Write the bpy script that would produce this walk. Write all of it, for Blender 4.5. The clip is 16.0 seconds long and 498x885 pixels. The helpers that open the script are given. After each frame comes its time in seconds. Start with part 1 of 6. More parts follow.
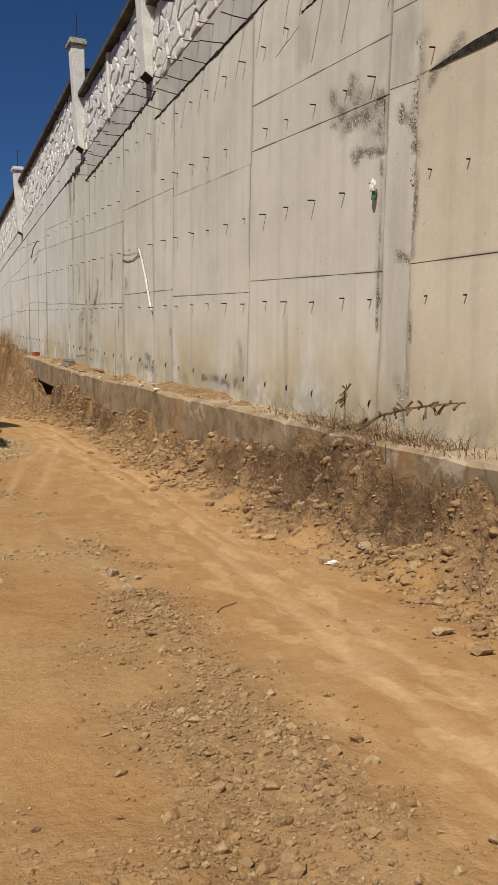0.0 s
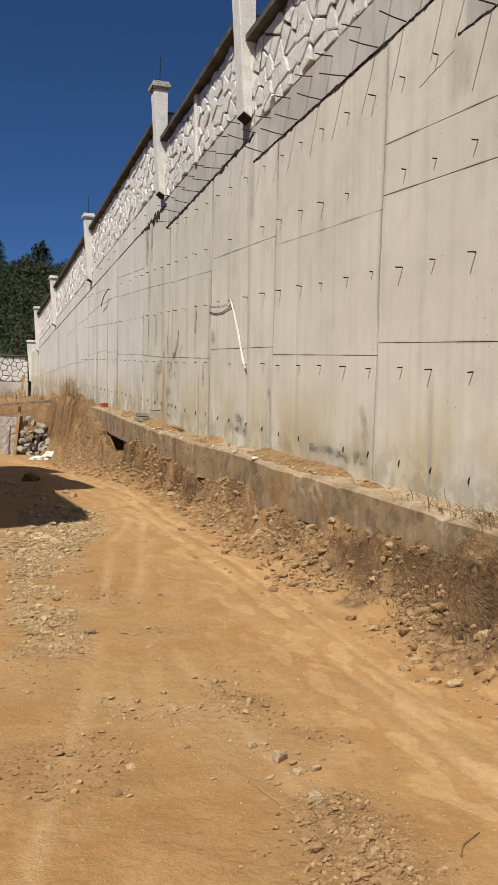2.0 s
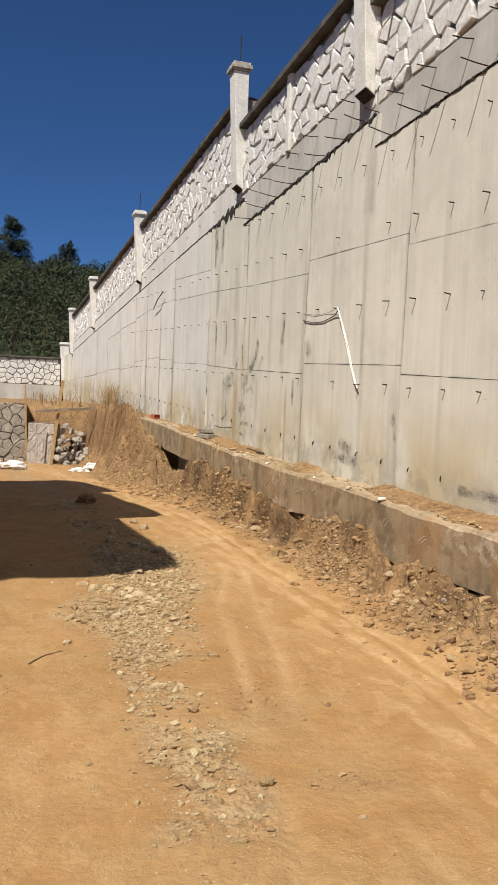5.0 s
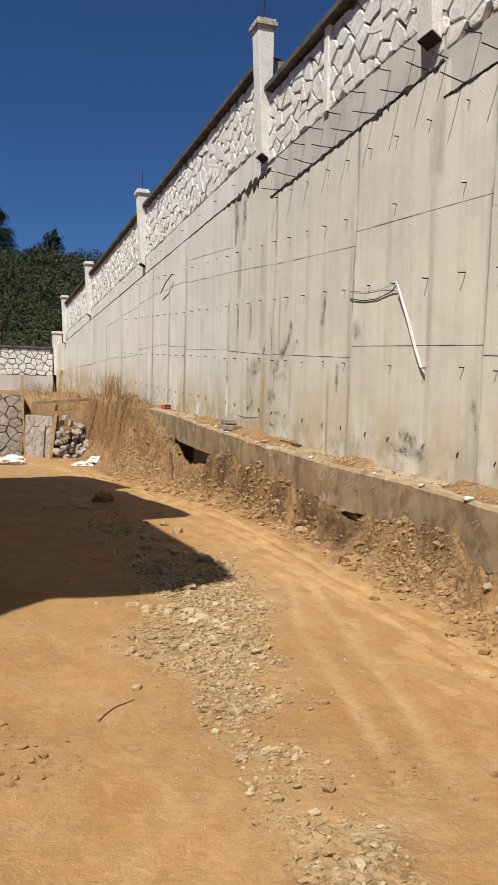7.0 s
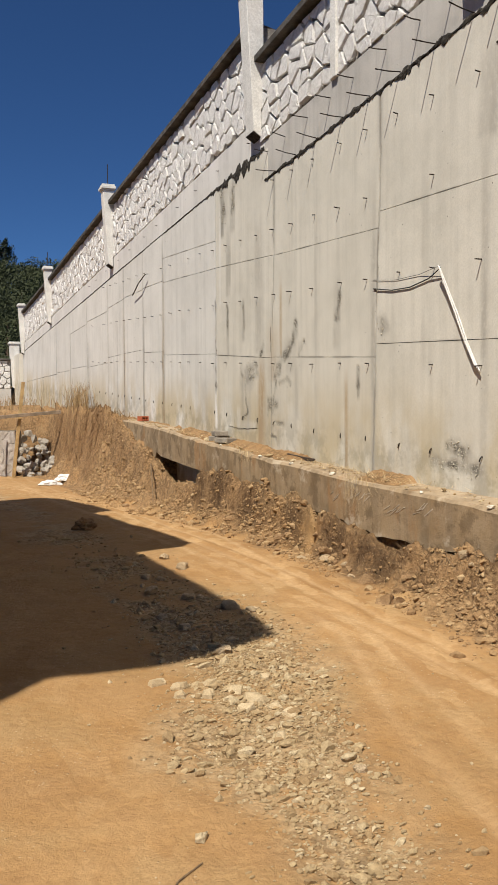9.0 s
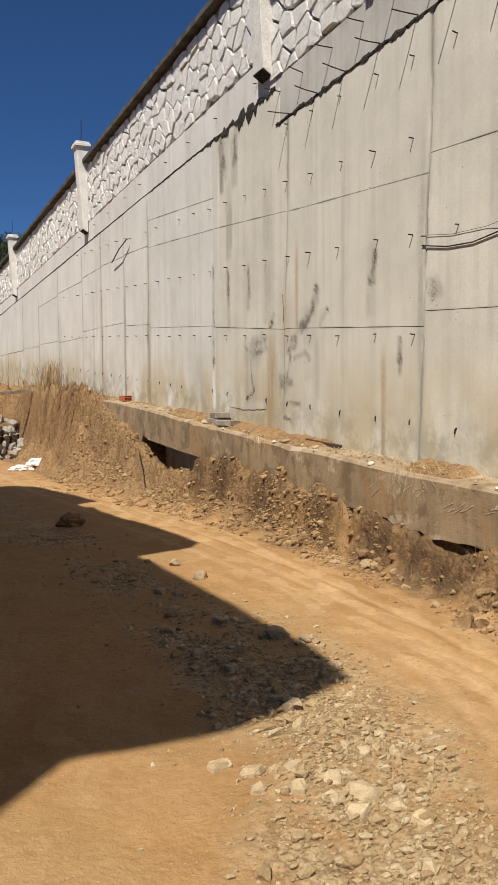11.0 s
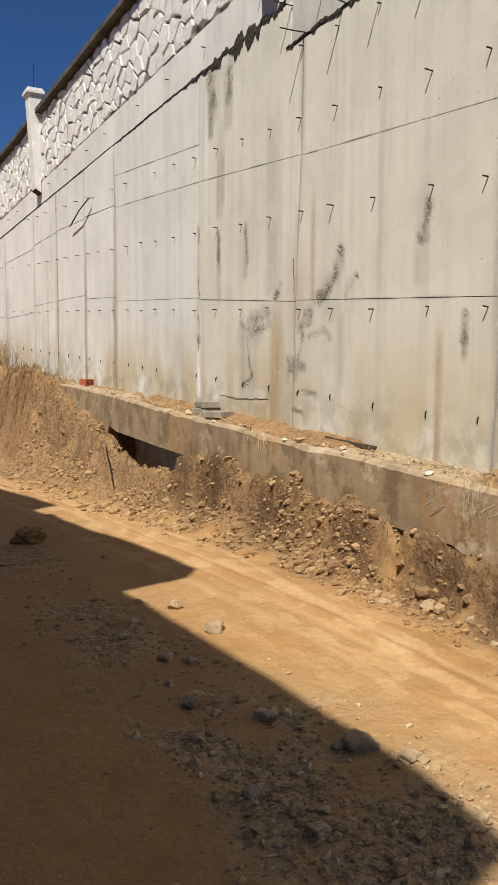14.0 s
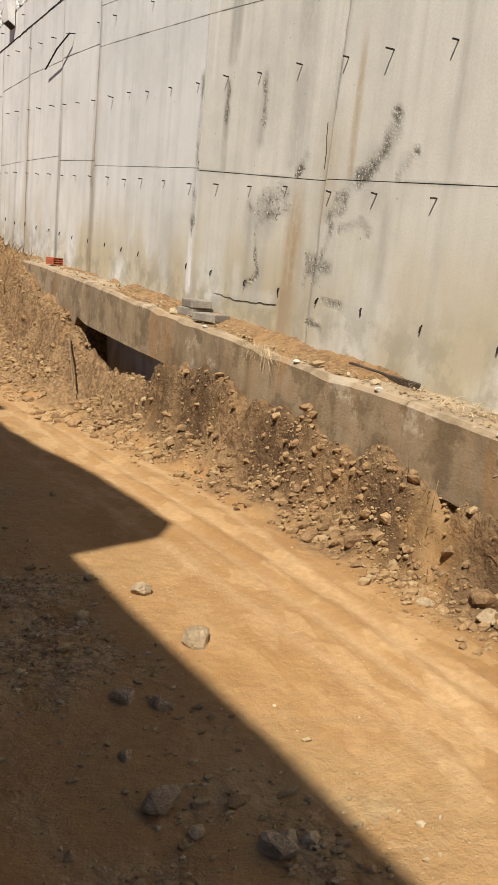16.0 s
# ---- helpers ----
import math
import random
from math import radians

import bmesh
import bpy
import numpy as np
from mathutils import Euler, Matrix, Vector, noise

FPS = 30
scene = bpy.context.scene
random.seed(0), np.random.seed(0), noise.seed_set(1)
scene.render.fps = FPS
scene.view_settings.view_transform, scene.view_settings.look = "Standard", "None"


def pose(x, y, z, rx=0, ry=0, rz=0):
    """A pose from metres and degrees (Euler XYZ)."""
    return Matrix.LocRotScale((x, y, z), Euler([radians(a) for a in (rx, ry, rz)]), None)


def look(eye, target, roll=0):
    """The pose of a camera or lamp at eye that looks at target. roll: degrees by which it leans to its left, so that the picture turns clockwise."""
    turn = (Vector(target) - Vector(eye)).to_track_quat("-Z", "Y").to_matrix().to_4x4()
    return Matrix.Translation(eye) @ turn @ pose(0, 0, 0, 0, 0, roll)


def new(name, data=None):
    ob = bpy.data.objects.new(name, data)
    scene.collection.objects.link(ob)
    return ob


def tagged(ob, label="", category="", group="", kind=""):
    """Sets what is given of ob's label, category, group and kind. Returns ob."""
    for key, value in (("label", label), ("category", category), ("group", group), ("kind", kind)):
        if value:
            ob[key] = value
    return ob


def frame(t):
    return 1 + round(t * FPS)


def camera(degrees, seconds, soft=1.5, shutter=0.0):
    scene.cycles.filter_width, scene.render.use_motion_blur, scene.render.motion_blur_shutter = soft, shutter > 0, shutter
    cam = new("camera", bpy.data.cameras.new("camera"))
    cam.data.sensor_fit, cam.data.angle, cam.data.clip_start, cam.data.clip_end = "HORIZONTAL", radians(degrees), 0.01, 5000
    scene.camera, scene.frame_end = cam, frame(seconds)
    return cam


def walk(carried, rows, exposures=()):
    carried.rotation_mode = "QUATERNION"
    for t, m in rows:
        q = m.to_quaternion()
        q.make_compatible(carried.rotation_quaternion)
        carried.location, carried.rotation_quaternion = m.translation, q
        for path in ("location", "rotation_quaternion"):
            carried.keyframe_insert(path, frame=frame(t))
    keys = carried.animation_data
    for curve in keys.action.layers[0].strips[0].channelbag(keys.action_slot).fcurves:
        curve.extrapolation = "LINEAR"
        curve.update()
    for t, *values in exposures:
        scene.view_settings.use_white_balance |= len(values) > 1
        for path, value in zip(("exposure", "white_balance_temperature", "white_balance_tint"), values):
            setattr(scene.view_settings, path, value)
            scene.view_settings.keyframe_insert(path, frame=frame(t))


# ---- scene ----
# ---- camera and walk ----
cam = camera(34.6, 16.0, soft=1.35)
PATH = [
    (0, (-0.094, -0.051, 1.117), (0.693, 1.778, 0.933), 0.1),
    (0.5, (-0.109, 0.203, 1.268), (0.645, 2.052, 1.165), 0.9),
    (1, (-0.17, 0.653, 1.236), (0.599, 2.487, 1.028), 3.8),
    (1.5, (-0.262, 0.85, 1.369), (0.526, 2.681, 1.212), 2.0),
    (2, (-0.287, 1.253, 1.401), (0.39, 3.132, 1.319), 0.6),
    (2.5, (-0.331, 1.43, 1.479), (0.23, 3.348, 1.395), 1.2),
    (3, (-0.423, 1.731, 1.455), (0.227, 3.617, 1.318), 2.0),
    (3.5, (-0.535, 1.965, 1.55), (0.162, 3.831, 1.372), 0.3),
    (4, (-0.548, 2.366, 1.557), (0.109, 4.246, 1.377), -2.2),
    (4.5, (-0.612, 2.668, 1.579), (0.02, 4.563, 1.482), -0.0),
    (5, (-0.753, 3.012, 1.608), (-0.115, 4.906, 1.537), 2.0),
    (5.2, (-0.791, 3.09, 1.627), (-0.151, 4.983, 1.545), 1.6),
    (7.3, (-1.071, 4.408, 1.594), (-0.384, 6.284, 1.494), 1.0),
    (7.5, (-1.064, 4.569, 1.592), (-0.361, 6.439, 1.501), 0.6),
    (8, (-1.028, 4.941, 1.595), (-0.349, 6.819, 1.492), 1.4),
    (8.5, (-1.099, 5.344, 1.607), (-0.386, 7.207, 1.457), 1.9),
    (9, (-1.115, 5.629, 1.622), (-0.345, 7.473, 1.542), -0.4),
    (9.2, (-1.1, 5.784, 1.621), (-0.332, 7.63, 1.559), -1.1),
    (11.3, (-1.141, 7.178, 1.638), (-0.285, 8.979, 1.488), -0.3),
    (11.5, (-1.146, 7.293, 1.648), (-0.35, 9.121, 1.485), 0.0),
    (12, (-1.123, 7.548, 1.628), (-0.26, 9.344, 1.451), 2.1),
    (12.5, (-1.157, 7.834, 1.67), (-0.207, 9.586, 1.503), 1.8),
    (13, (-1.136, 8.053, 1.648), (-0.168, 9.796, 1.48), 0.0),
    (13.5, (-0.976, 8.417, 1.679), (-0.018, 10.162, 1.488), -1.0),
    (14, (-0.866, 8.747, 1.652), (0.105, 10.486, 1.475), 0.2),
    (14.5, (-0.757, 9.114, 1.712), (0.273, 10.82, 1.536), 0.5),
    (15, (-0.553, 9.49, 1.657), (0.509, 11.17, 1.435), 0.0),
    (15.5, (-0.394, 9.773, 1.716), (0.61, 11.476, 1.413), 1.5),
    (16, (-0.273, 10.192, 1.664), (0.75, 11.856, 1.233), 5.5),
]
EXPOSURES = [(0, -0.03), (0.5, 0.04), (1.0, 0.08), (2.0, 0.16), (2.5, 0.42), (3.5, 0.26), (5, 0.36), (8, 0.30), (9, 0.30), (11.5, 0.28), (13.5, 0.38), (16, 0.4)]
walk(cam, [(t, look(eye, target, roll)) for t, eye, target, roll in PATH], EXPOSURES)

# ---- sky and sun ----
SUN_WAY = Vector((1.0, 0.95, -2.0)).normalized()      # the way the sunlight travels
world = bpy.data.worlds.new("sky")
scene.world = world
world.use_nodes = True
wn = world.node_tree.nodes
sky = wn.new("ShaderNodeTexSky")
sky.sky_type = "NISHITA"
sky.sun_disc = False
sky.sun_elevation = math.asin(-SUN_WAY.z)
sky.sun_rotation = math.atan2(-SUN_WAY.x, -SUN_WAY.y)
sky.altitude, sky.air_density, sky.dust_density, sky.ozone_density = 1200, 0.75, 0.3, 4.0
deep = wn.new("ShaderNodeMix")                          # a clear, deep blue sky
deep.data_type, deep.blend_type = "RGBA", "MULTIPLY"
deep.inputs[0].default_value, deep.inputs[7].default_value = 1.0, (0.51, 0.80, 1.10, 1)
world.node_tree.links.new(sky.outputs["Color"], deep.inputs[6])
world.node_tree.links.new(deep.outputs[2], wn["Background"].inputs["Color"])
wn["Background"].inputs["Strength"].default_value = 0.054
sun = new("sun", bpy.data.lights.new("sun", "SUN"))
sun.data.energy, sun.data.angle, sun.data.color = 5.0, radians(0.55), (1.0, 0.93, 0.82)
sun.matrix_world = look((0, 0, 30), Vector((0, 0, 30)) + SUN_WAY)


# ---- helpers of this scene ----
def mesh_ob(name, bm, mat, parent=None, label="", smooth=False):
    me = bpy.data.meshes.new(name)
    bm.to_mesh(me)
    bm.free()
    if smooth:
        me.shade_smooth()
    me.materials.append(mat)
    ob = new(name, me)
    if parent is not None:
        ob.parent = parent
    if label:
        ob["label"] = label
    return ob


def part(name, bm, material, parent, label="", smooth=False):
    return mesh_ob(name, bm, material, parent, label, smooth)


def raw_mesh(name, verts, faces, mat, smooth=False):
    me = bpy.data.meshes.new(name)
    me.from_pydata(verts, [], faces)
    me.update()
    if smooth:
        me.shade_smooth()
    me.materials.append(mat)
    return me


def add_box(bm, lo, hi, bevel=0.0):
    r = bmesh.ops.create_cube(bm, size=1.0)
    for v in r["verts"]:
        v.co = Vector([lo[k] + (v.co[k] + 0.5) * (hi[k] - lo[k]) for k in range(3)])
    if bevel:
        edges = list({e for v in r["verts"] for e in v.link_edges})
        bmesh.ops.bevel(bm, geom=edges, offset=bevel, segments=1, affect="EDGES")


def add_prism(bm, loop, way):
    """A closed prism: a loop of points and the way in which it is drawn out."""
    a = [bm.verts.new(p) for p in loop]
    b = [bm.verts.new(Vector(p) + Vector(way)) for p in loop]
    n = len(a)
    bm.faces.new(a)
    bm.faces.new(b[::-1])
    for k in range(n):
        bm.faces.new((a[k], b[k], b[(k + 1) % n], a[(k + 1) % n]))
    bmesh.ops.recalc_face_normals(bm, faces=bm.faces)


def add_tube(bm, points, radius, sides=6):
    rings = []
    for k, p in enumerate(points):
        p = Vector(p)
        d = (Vector(points[min(k + 1, len(points) - 1)]) - Vector(points[max(k - 1, 0)])).normalized()
        a = d.orthogonal().normalized()
        b = d.cross(a)
        r = radius[k] if isinstance(radius, (list, tuple)) else radius
        rings.append([bm.verts.new(p + a * (r * math.cos(2 * math.pi * i / sides)) + b * (r * math.sin(2 * math.pi * i / sides))) for i in range(sides)])
    for q, w in zip(rings, rings[1:]):
        for i in range(sides):
            bm.faces.new((q[i], q[(i + 1) % sides], w[(i + 1) % sides], w[i]))
    bm.faces.new(rings[0][::-1])
    bm.faces.new(rings[-1])


def lerp_table(table):
    ks = [k for k, _ in table]
    vs = [v for _, v in table]
    return lambda y: np.interp(y, ks, vs)


def vnoise(x, y, seed=0):
    """Smooth value noise on arrays, about -1 to 1."""
    x, y = np.asarray(x, float), np.asarray(y, float)
    xi, yi = np.floor(x).astype(np.int64), np.floor(y).astype(np.int64)
    fx, fy = x - xi, y - yi
    fx, fy = fx * fx * (3 - 2 * fx), fy * fy * (3 - 2 * fy)

    def h(a, b):
        n = (a * 374761393 + b * 668265263 + seed * 1442695041) & 0xFFFFFFFF
        n = ((n ^ (n >> 13)) * 1274126177) & 0xFFFFFFFF
        return ((n ^ (n >> 16)) & 0xFFFF) / 32767.5 - 1

    top = h(xi, yi) * (1 - fx) + h(xi + 1, yi) * fx
    low = h(xi, yi + 1) * (1 - fx) + h(xi + 1, yi + 1) * fx
    return top * (1 - fy) + low * fy


def fbm(x, y, octaves=4, seed=0):
    total = 0
    for k in range(octaves):
        total = total + vnoise(np.asarray(x) * 2 ** k, np.asarray(y) * 2 ** k, seed + k) * 0.5 ** k
    return total


def smooth(a, b, v):
    t = np.clip((v - a) / (b - a), 0, 1)
    return t * t * (3 - 2 * t)


# ---- materials ----
class Nodes:
    """Short hand for a node material over a Principled surface."""

    def __init__(self, name, rough=0.85, bump=0.3, distance=0.01):
        self.mat = bpy.data.materials.new(name)
        self.mat.use_nodes = True
        self.t = self.mat.node_tree
        self.bsdf = self.t.nodes["Principled BSDF"]
        self.bsdf.inputs["Roughness"].default_value = rough
        self.bsdf.inputs["Specular IOR Level"].default_value = 0.25
        self.place = self.t.nodes.new("ShaderNodeNewGeometry").outputs["Position"]
        self.bumps = []
        self.bump, self.distance = bump, distance

    def put(self, socket, value):
        if isinstance(value, bpy.types.NodeSocket):
            self.t.links.new(value, socket)
        elif hasattr(value, "__len__") and len(value) == 3 and socket.type == "RGBA":
            socket.default_value = (*value, 1)
        else:
            socket.default_value = value

    def scaled(self, sx, sy, sz, shift=(0, 0, 0)):
        n = self.t.nodes.new("ShaderNodeMapping")
        self.put(n.inputs["Vector"], self.place)
        n.inputs["Scale"].default_value = (sx, sy, sz)
        n.inputs["Location"].default_value = shift
        return n.outputs[0]

    def noise(self, scale, detail=4, rough=0.55, vector=None, lo=0.35, hi=0.65):
        n = self.t.nodes.new("ShaderNodeTexNoise")
        self.put(n.inputs["Vector"], vector or self.place)
        n.inputs["Scale"].default_value, n.inputs["Detail"].default_value, n.inputs["Roughness"].default_value = scale, detail, rough
        return self.remap(n.outputs["Fac"], lo, hi)

    def cells(self, scale, vector=None, feature="F1", out="Distance", random=1.0):
        n = self.t.nodes.new("ShaderNodeTexVoronoi")
        n.feature = feature
        self.put(n.inputs["Vector"], vector or self.place)
        n.inputs["Scale"].default_value = scale
        n.inputs["Randomness"].default_value = random
        return n.outputs[out]

    def remap(self, v, a, b, c=0.0, d=1.0, kind="SMOOTHSTEP"):
        n = self.t.nodes.new("ShaderNodeMapRange")
        n.interpolation_type = kind
        self.put(n.inputs["Value"], v)
        for k, q in zip(("From Min", "From Max", "To Min", "To Max"), (a, b, c, d)):
            n.inputs[k].default_value = q
        return n.outputs[0]

    def math(self, op, a, b=0.0):
        n = self.t.nodes.new("ShaderNodeMath")
        n.operation = op
        self.put(n.inputs[0], a)
        self.put(n.inputs[1], b)
        return n.outputs[0]

    def mix(self, f, a, b, kind="MIX"):
        n = self.t.nodes.new("ShaderNodeMix")
        n.data_type, n.blend_type = "RGBA", kind
        self.put(n.inputs[0], f)
        self.put(n.inputs[6], a)
        self.put(n.inputs[7], b)
        return n.outputs[2]

    def axis(self, k):
        n = self.t.nodes.new("ShaderNodeSeparateXYZ")
        self.put(n.inputs[0], self.place)
        return n.outputs[k]

    def random(self):
        return self.t.nodes.new("ShaderNodeObjectInfo").outputs["Random"]

    def island(self):
        return self.t.nodes.new("ShaderNodeNewGeometry").outputs["Random Per Island"]

    def attribute(self, name):
        n = self.t.nodes.new("ShaderNodeAttribute")
        n.attribute_name = name
        return n.outputs["Fac"]

    def done(self, colour, height=None, rough=None):
        self.put(self.bsdf.inputs["Base Color"], colour)
        if rough is not None:
            self.put(self.bsdf.inputs["Roughness"], rough)
        if height is not None:
            n = self.t.nodes.new("ShaderNodeBump")
            n.inputs["Strength"].default_value, n.inputs["Distance"].default_value = self.bump, self.distance
            self.put(n.inputs["Height"], height)
            self.put(self.bsdf.inputs["Normal"], n.outputs[0])
        return self.mat


def simple(name, colour, dark, scale=8.0, rough=0.85, bump=0.4, distance=0.006, vary=0.0):
    """A plain surface: two tones in coarse and fine noise."""
    n = Nodes(name, rough, bump, distance)
    coarse, fine = n.noise(scale), n.noise(scale * 9, 5, 0.65)
    c = n.mix(coarse, dark, colour)
    c = n.mix(n.math("MULTIPLY", fine, 0.45), c, tuple(q * 0.62 for q in dark))
    if vary:
        c = n.mix(n.math("MULTIPLY", n.random(), vary), c, tuple(q * 0.5 for q in dark))
    return n.done(c, n.math("ADD", fine, n.math("MULTIPLY", coarse, 0.7)))


# marks that water, rust and lime left on the concrete: kind, y, z low, z high, half width, strength
MARKS = (
    ("rust", 19.95, 1.35, 4.3, 0.10, 0.6), ("soot", 19.95, 1.35, 3.0, 0.12, 1.0), ("soot", 21.35, 1.40, 3.9, 0.09, 0.85),
    ("soot", 19.95, 2.9, 4.8, 0.04, 0.5), ("soot", 21.38, 3.4, 4.6, 0.03, 0.5), ("rust", 22.95, 1.50, 4.3, 0.12, 0.5),
    ("rust", 24.55, 1.40, 2.4, 0.07, 0.9), ("soot", 23.6, 1.50, 4.1, 0.05, 0.4), ("soot", 26.9, 1.5, 3.9, 0.07, 0.4), ("soot", 29.5, 1.6, 3.6, 0.07, 0.4),
    ("rust", 13.15, 0.95, 2.2, 0.05, 0.8), ("soot", 13.16, 0.95, 1.5, 0.035, 0.8), ("rust", 15.42, 1.05, 2.5, 0.17, 1.0),
    ("soot", 15.46, 1.05, 1.6, 0.09, 0.7), ("rust", 15.05, 2.0, 2.9, 0.25, 0.4), ("rust", 14.8, 2.3, 3.4, 0.05, 0.6),
    ("darkened", 15.5, 2.4, 4.6, 0.2, 0.6), ("darkened", 14.35, 1.5, 2.3, 0.09, 0.7), ("darkened", 15.1, 1.1, 2.0, 0.5, 0.4),
    ("lime", 17.17, 1.35, 3.9, 0.07, 0.9), ("lime", 16.95, 3.2, 5.0, 0.05, 0.8), ("lime", 16.25, 1.36, 1.75, 0.10, 0.8), ("lime", 15.9, 1.36, 1.5, 0.4, 0.7),
    ("soot", 16.85, 4.2, 5.0, 0.10, 0.75), ("soot", 16.45, 4.2, 4.95, 0.13, 0.7), ("darkened", 16.6, 3.3, 4.4, 0.12, 0.9), ("soot", 16.55, 3.45, 4.1, 0.07, 0.6),
    ("darkened", 16.05, 2.6, 3.3, 0.08, 0.9), ("darkened", 16.66, 2.4, 3.3, 0.08, 0.9), ("darkened", 16.0, 1.3, 2.35, 0.28, 0.8), ("soot", 16.1, 1.4, 2.2, 0.06, 0.5),
    ("darkened", 17.7, 1.4, 2.4, 0.3, 0.4), ("darkened", 10.9, 0.9, 4.5, 0.07, 0.9), ("darkened", 10.85, 3.8, 4.7, 0.18, 0.9), ("darkened", 10.15, 0.9, 2.1, 0.13, 0.8),
    ("darkened", 12.6, 1.0, 4.4, 0.06, 0.8), ("darkened", 13.85, 1.2, 4.6, 0.05, 0.5), ("darkened", 11.75, 2.0, 4.4, 0.05, 0.4), ("soot", 13.32, 2.6, 2.9, 0.05, 0.35),
    ("darkened", 13.35, 2.3, 3.1, 0.1, 0.7), ("soot", 12.9, 1.75, 2.05, 0.05, 0.9), ("darkened", 6.65, 0.75, 1.9, 0.06, 0.8), ("soot", 6.65, 0.8, 1.15, 0.025, 0.7),
    ("darkened", 6.2, 0.7, 1.3, 0.4, 0.4), ("darkened", 7.6, 0.8, 1.6, 0.10, 0.6), ("darkened", 8.6, 0.8, 1.15, 0.7, 0.5), ("darkened", 9.3, 1.0, 4.2, 0.05, 0.4), ("darkened", 8.4, 2.2, 4.4, 0.05, 0.3),
    ("soot", 4.85, 3.08, 3.62, 0.19, 0.62), ("darkened", 4.85, 3.3, 3.9, 0.3, 0.6), ("darkened", 4.83, 0.7, 3.0, 0.2, 0.55), ("darkened", 5.7, 3.3, 4.3, 0.06, 0.5),
    ("darkened", 6.35, 3.7, 4.3, 0.25, 0.5), ("rust", 6.3, 3.75, 4.1, 0.1, 0.3), ("darkened", 3.6, 3.2, 4.1, 0.5, 0.35),
)
# grey bloom round the honeycombed places: y, z, half width, half height, strength
BLOOMS = (
    (5.62, 3.12, 0.28, 0.24, 0.9), (5.28, 3.08, 0.26, 0.22, 0.95), (5.27, 2.80, 0.22, 0.15, 0.6), (5.12, 3.35, 0.12, 0.2, 0.4), (4.62, 3.0, 0.14, 0.3, 0.5),
    (4.66, 2.2, 0.1, 0.4, 0.4), (4.75, 0.9, 0.14, 0.25, 0.5), (15.9, 2.05, 0.3, 0.22, 0.8), (14.55, 2.35, 0.28, 0.28, 0.5), (15.05, 1.72, 0.2, 0.2, 0.6),
    (14.25, 2.3, 0.2, 0.2, 0.35), (7.75, 1.15, 0.25, 0.3, 0.4), (8.5, 0.98, 0.6, 0.1, 0.5), (10.2, 1.45, 0.2, 0.2, 0.45), (11.2, 1.2, 0.25, 0.14, 0.5), (12.43, 2.44, 0.12, 0.13, 0.6),
)
# honeycombed places, where the mortar left the gravel bare: half width, then the line that they follow in y and z
COMBS = (
    (0.075, (5.82, 3.27), (5.76, 3.12), (5.62, 3.02)), (0.05, (5.62, 3.02), (5.45, 3.0), (5.3, 3.06)), (0.07, (5.5, 3.29), (5.38, 3.14), (5.26, 2.99), (5.12, 2.93)),
    (0.07, (5.2, 3.05), (5.1, 3.0)), (0.03, (5.48, 2.76), (5.3, 2.74), (5.1, 2.69)), (0.05, (5.46, 2.76), (5.44, 2.73)), (0.035, (5.07, 3.1), (5.06, 2.7)), (0.02, (5.07, 2.6), (5.1, 1.4)),
    (0.055, (4.59, 3.32), (4.57, 3.15), (4.63, 2.96), (4.71, 2.82)), (0.05, (4.5, 3.0), (4.2, 3.12)), (0.045, (4.84, 2.9), (4.7, 2.8), (4.62, 2.58)), (0.03, (4.66, 2.5), (4.63, 2.2), (4.66, 1.9)),
    (0.045, (4.82, 1.02), (4.76, 0.88), (4.75, 0.74)), (0.022, (4.66, 1.5), (4.69, 0.8)), (0.04, (4.86, 1.92), (4.72, 1.88)),
    (0.045, (7.79, 1.39), (7.70, 1.2), (7.72, 1.0)), (0.03, (8.9, 1.0), (8.45, 0.99), (8.0, 0.93)), (0.05, (7.9, 0.95), (7.72, 0.96)),
    (0.055, (14.37, 2.64), (14.47, 2.45), (14.6, 2.34)), (0.05, (14.6, 2.33), (14.77, 2.26), (14.85, 2.15), (14.98, 2.06)), (0.03, (14.15, 2.42), (14.3, 2.3)),
    (0.03, (14.95, 2.0), (15.0, 1.84), (15.05, 1.72)), (0.075, (15.18, 1.66), (14.98, 1.7)), (0.025, (14.85, 1.95), (14.62, 2.02), (14.52, 1.95)), (0.02, (15.0, 1.46), (14.72, 1.45)),
    (0.022, (15.15, 1.3), (14.95, 1.26)), (0.035, (15.36, 2.5), (15.46, 2.35)), (0.06, (15.98, 2.16), (15.62, 2.24), (15.56, 2.12)), (0.05, (15.62, 2.08), (15.9, 2.06), (16.12, 2.12)),
    (0.02, (16.0, 1.98), (15.98, 1.75), (15.9, 1.6), (16.1, 1.5)), (0.03, (16.67, 3.15), (16.65, 2.74)), (0.03, (16.05, 3.14), (16.02, 2.77)), (0.045, (13.28, 2.86), (13.36, 2.62)),
    (0.06, (12.47, 2.48), (12.4, 2.40)), (0.03, (12.9, 2.04), (12.9, 1.88)), (0.08, (16.85, 4.92), (16.8, 4.45)), (0.06, (16.4, 4.85), (16.42, 4.5)), (0.02, (17.16, 3.3), (17.16, 1.9)),
    (0.05, (11.35, 1.3), (11.15, 1.26)), (0.03, (10.15, 1.6), (10.1, 1.4)), (0.04, (11.6, 1.15), (10.95, 1.1)),
)
# on the concrete, darkened holds the water marks and the grey bloom
MARK_COLOURS = {"soot": (0.13, 0.12, 0.10), "rust": (0.36, 0.23, 0.095), "lime": (0.77, 0.76, 0.73), "darkened": (0.37, 0.35, 0.305)}


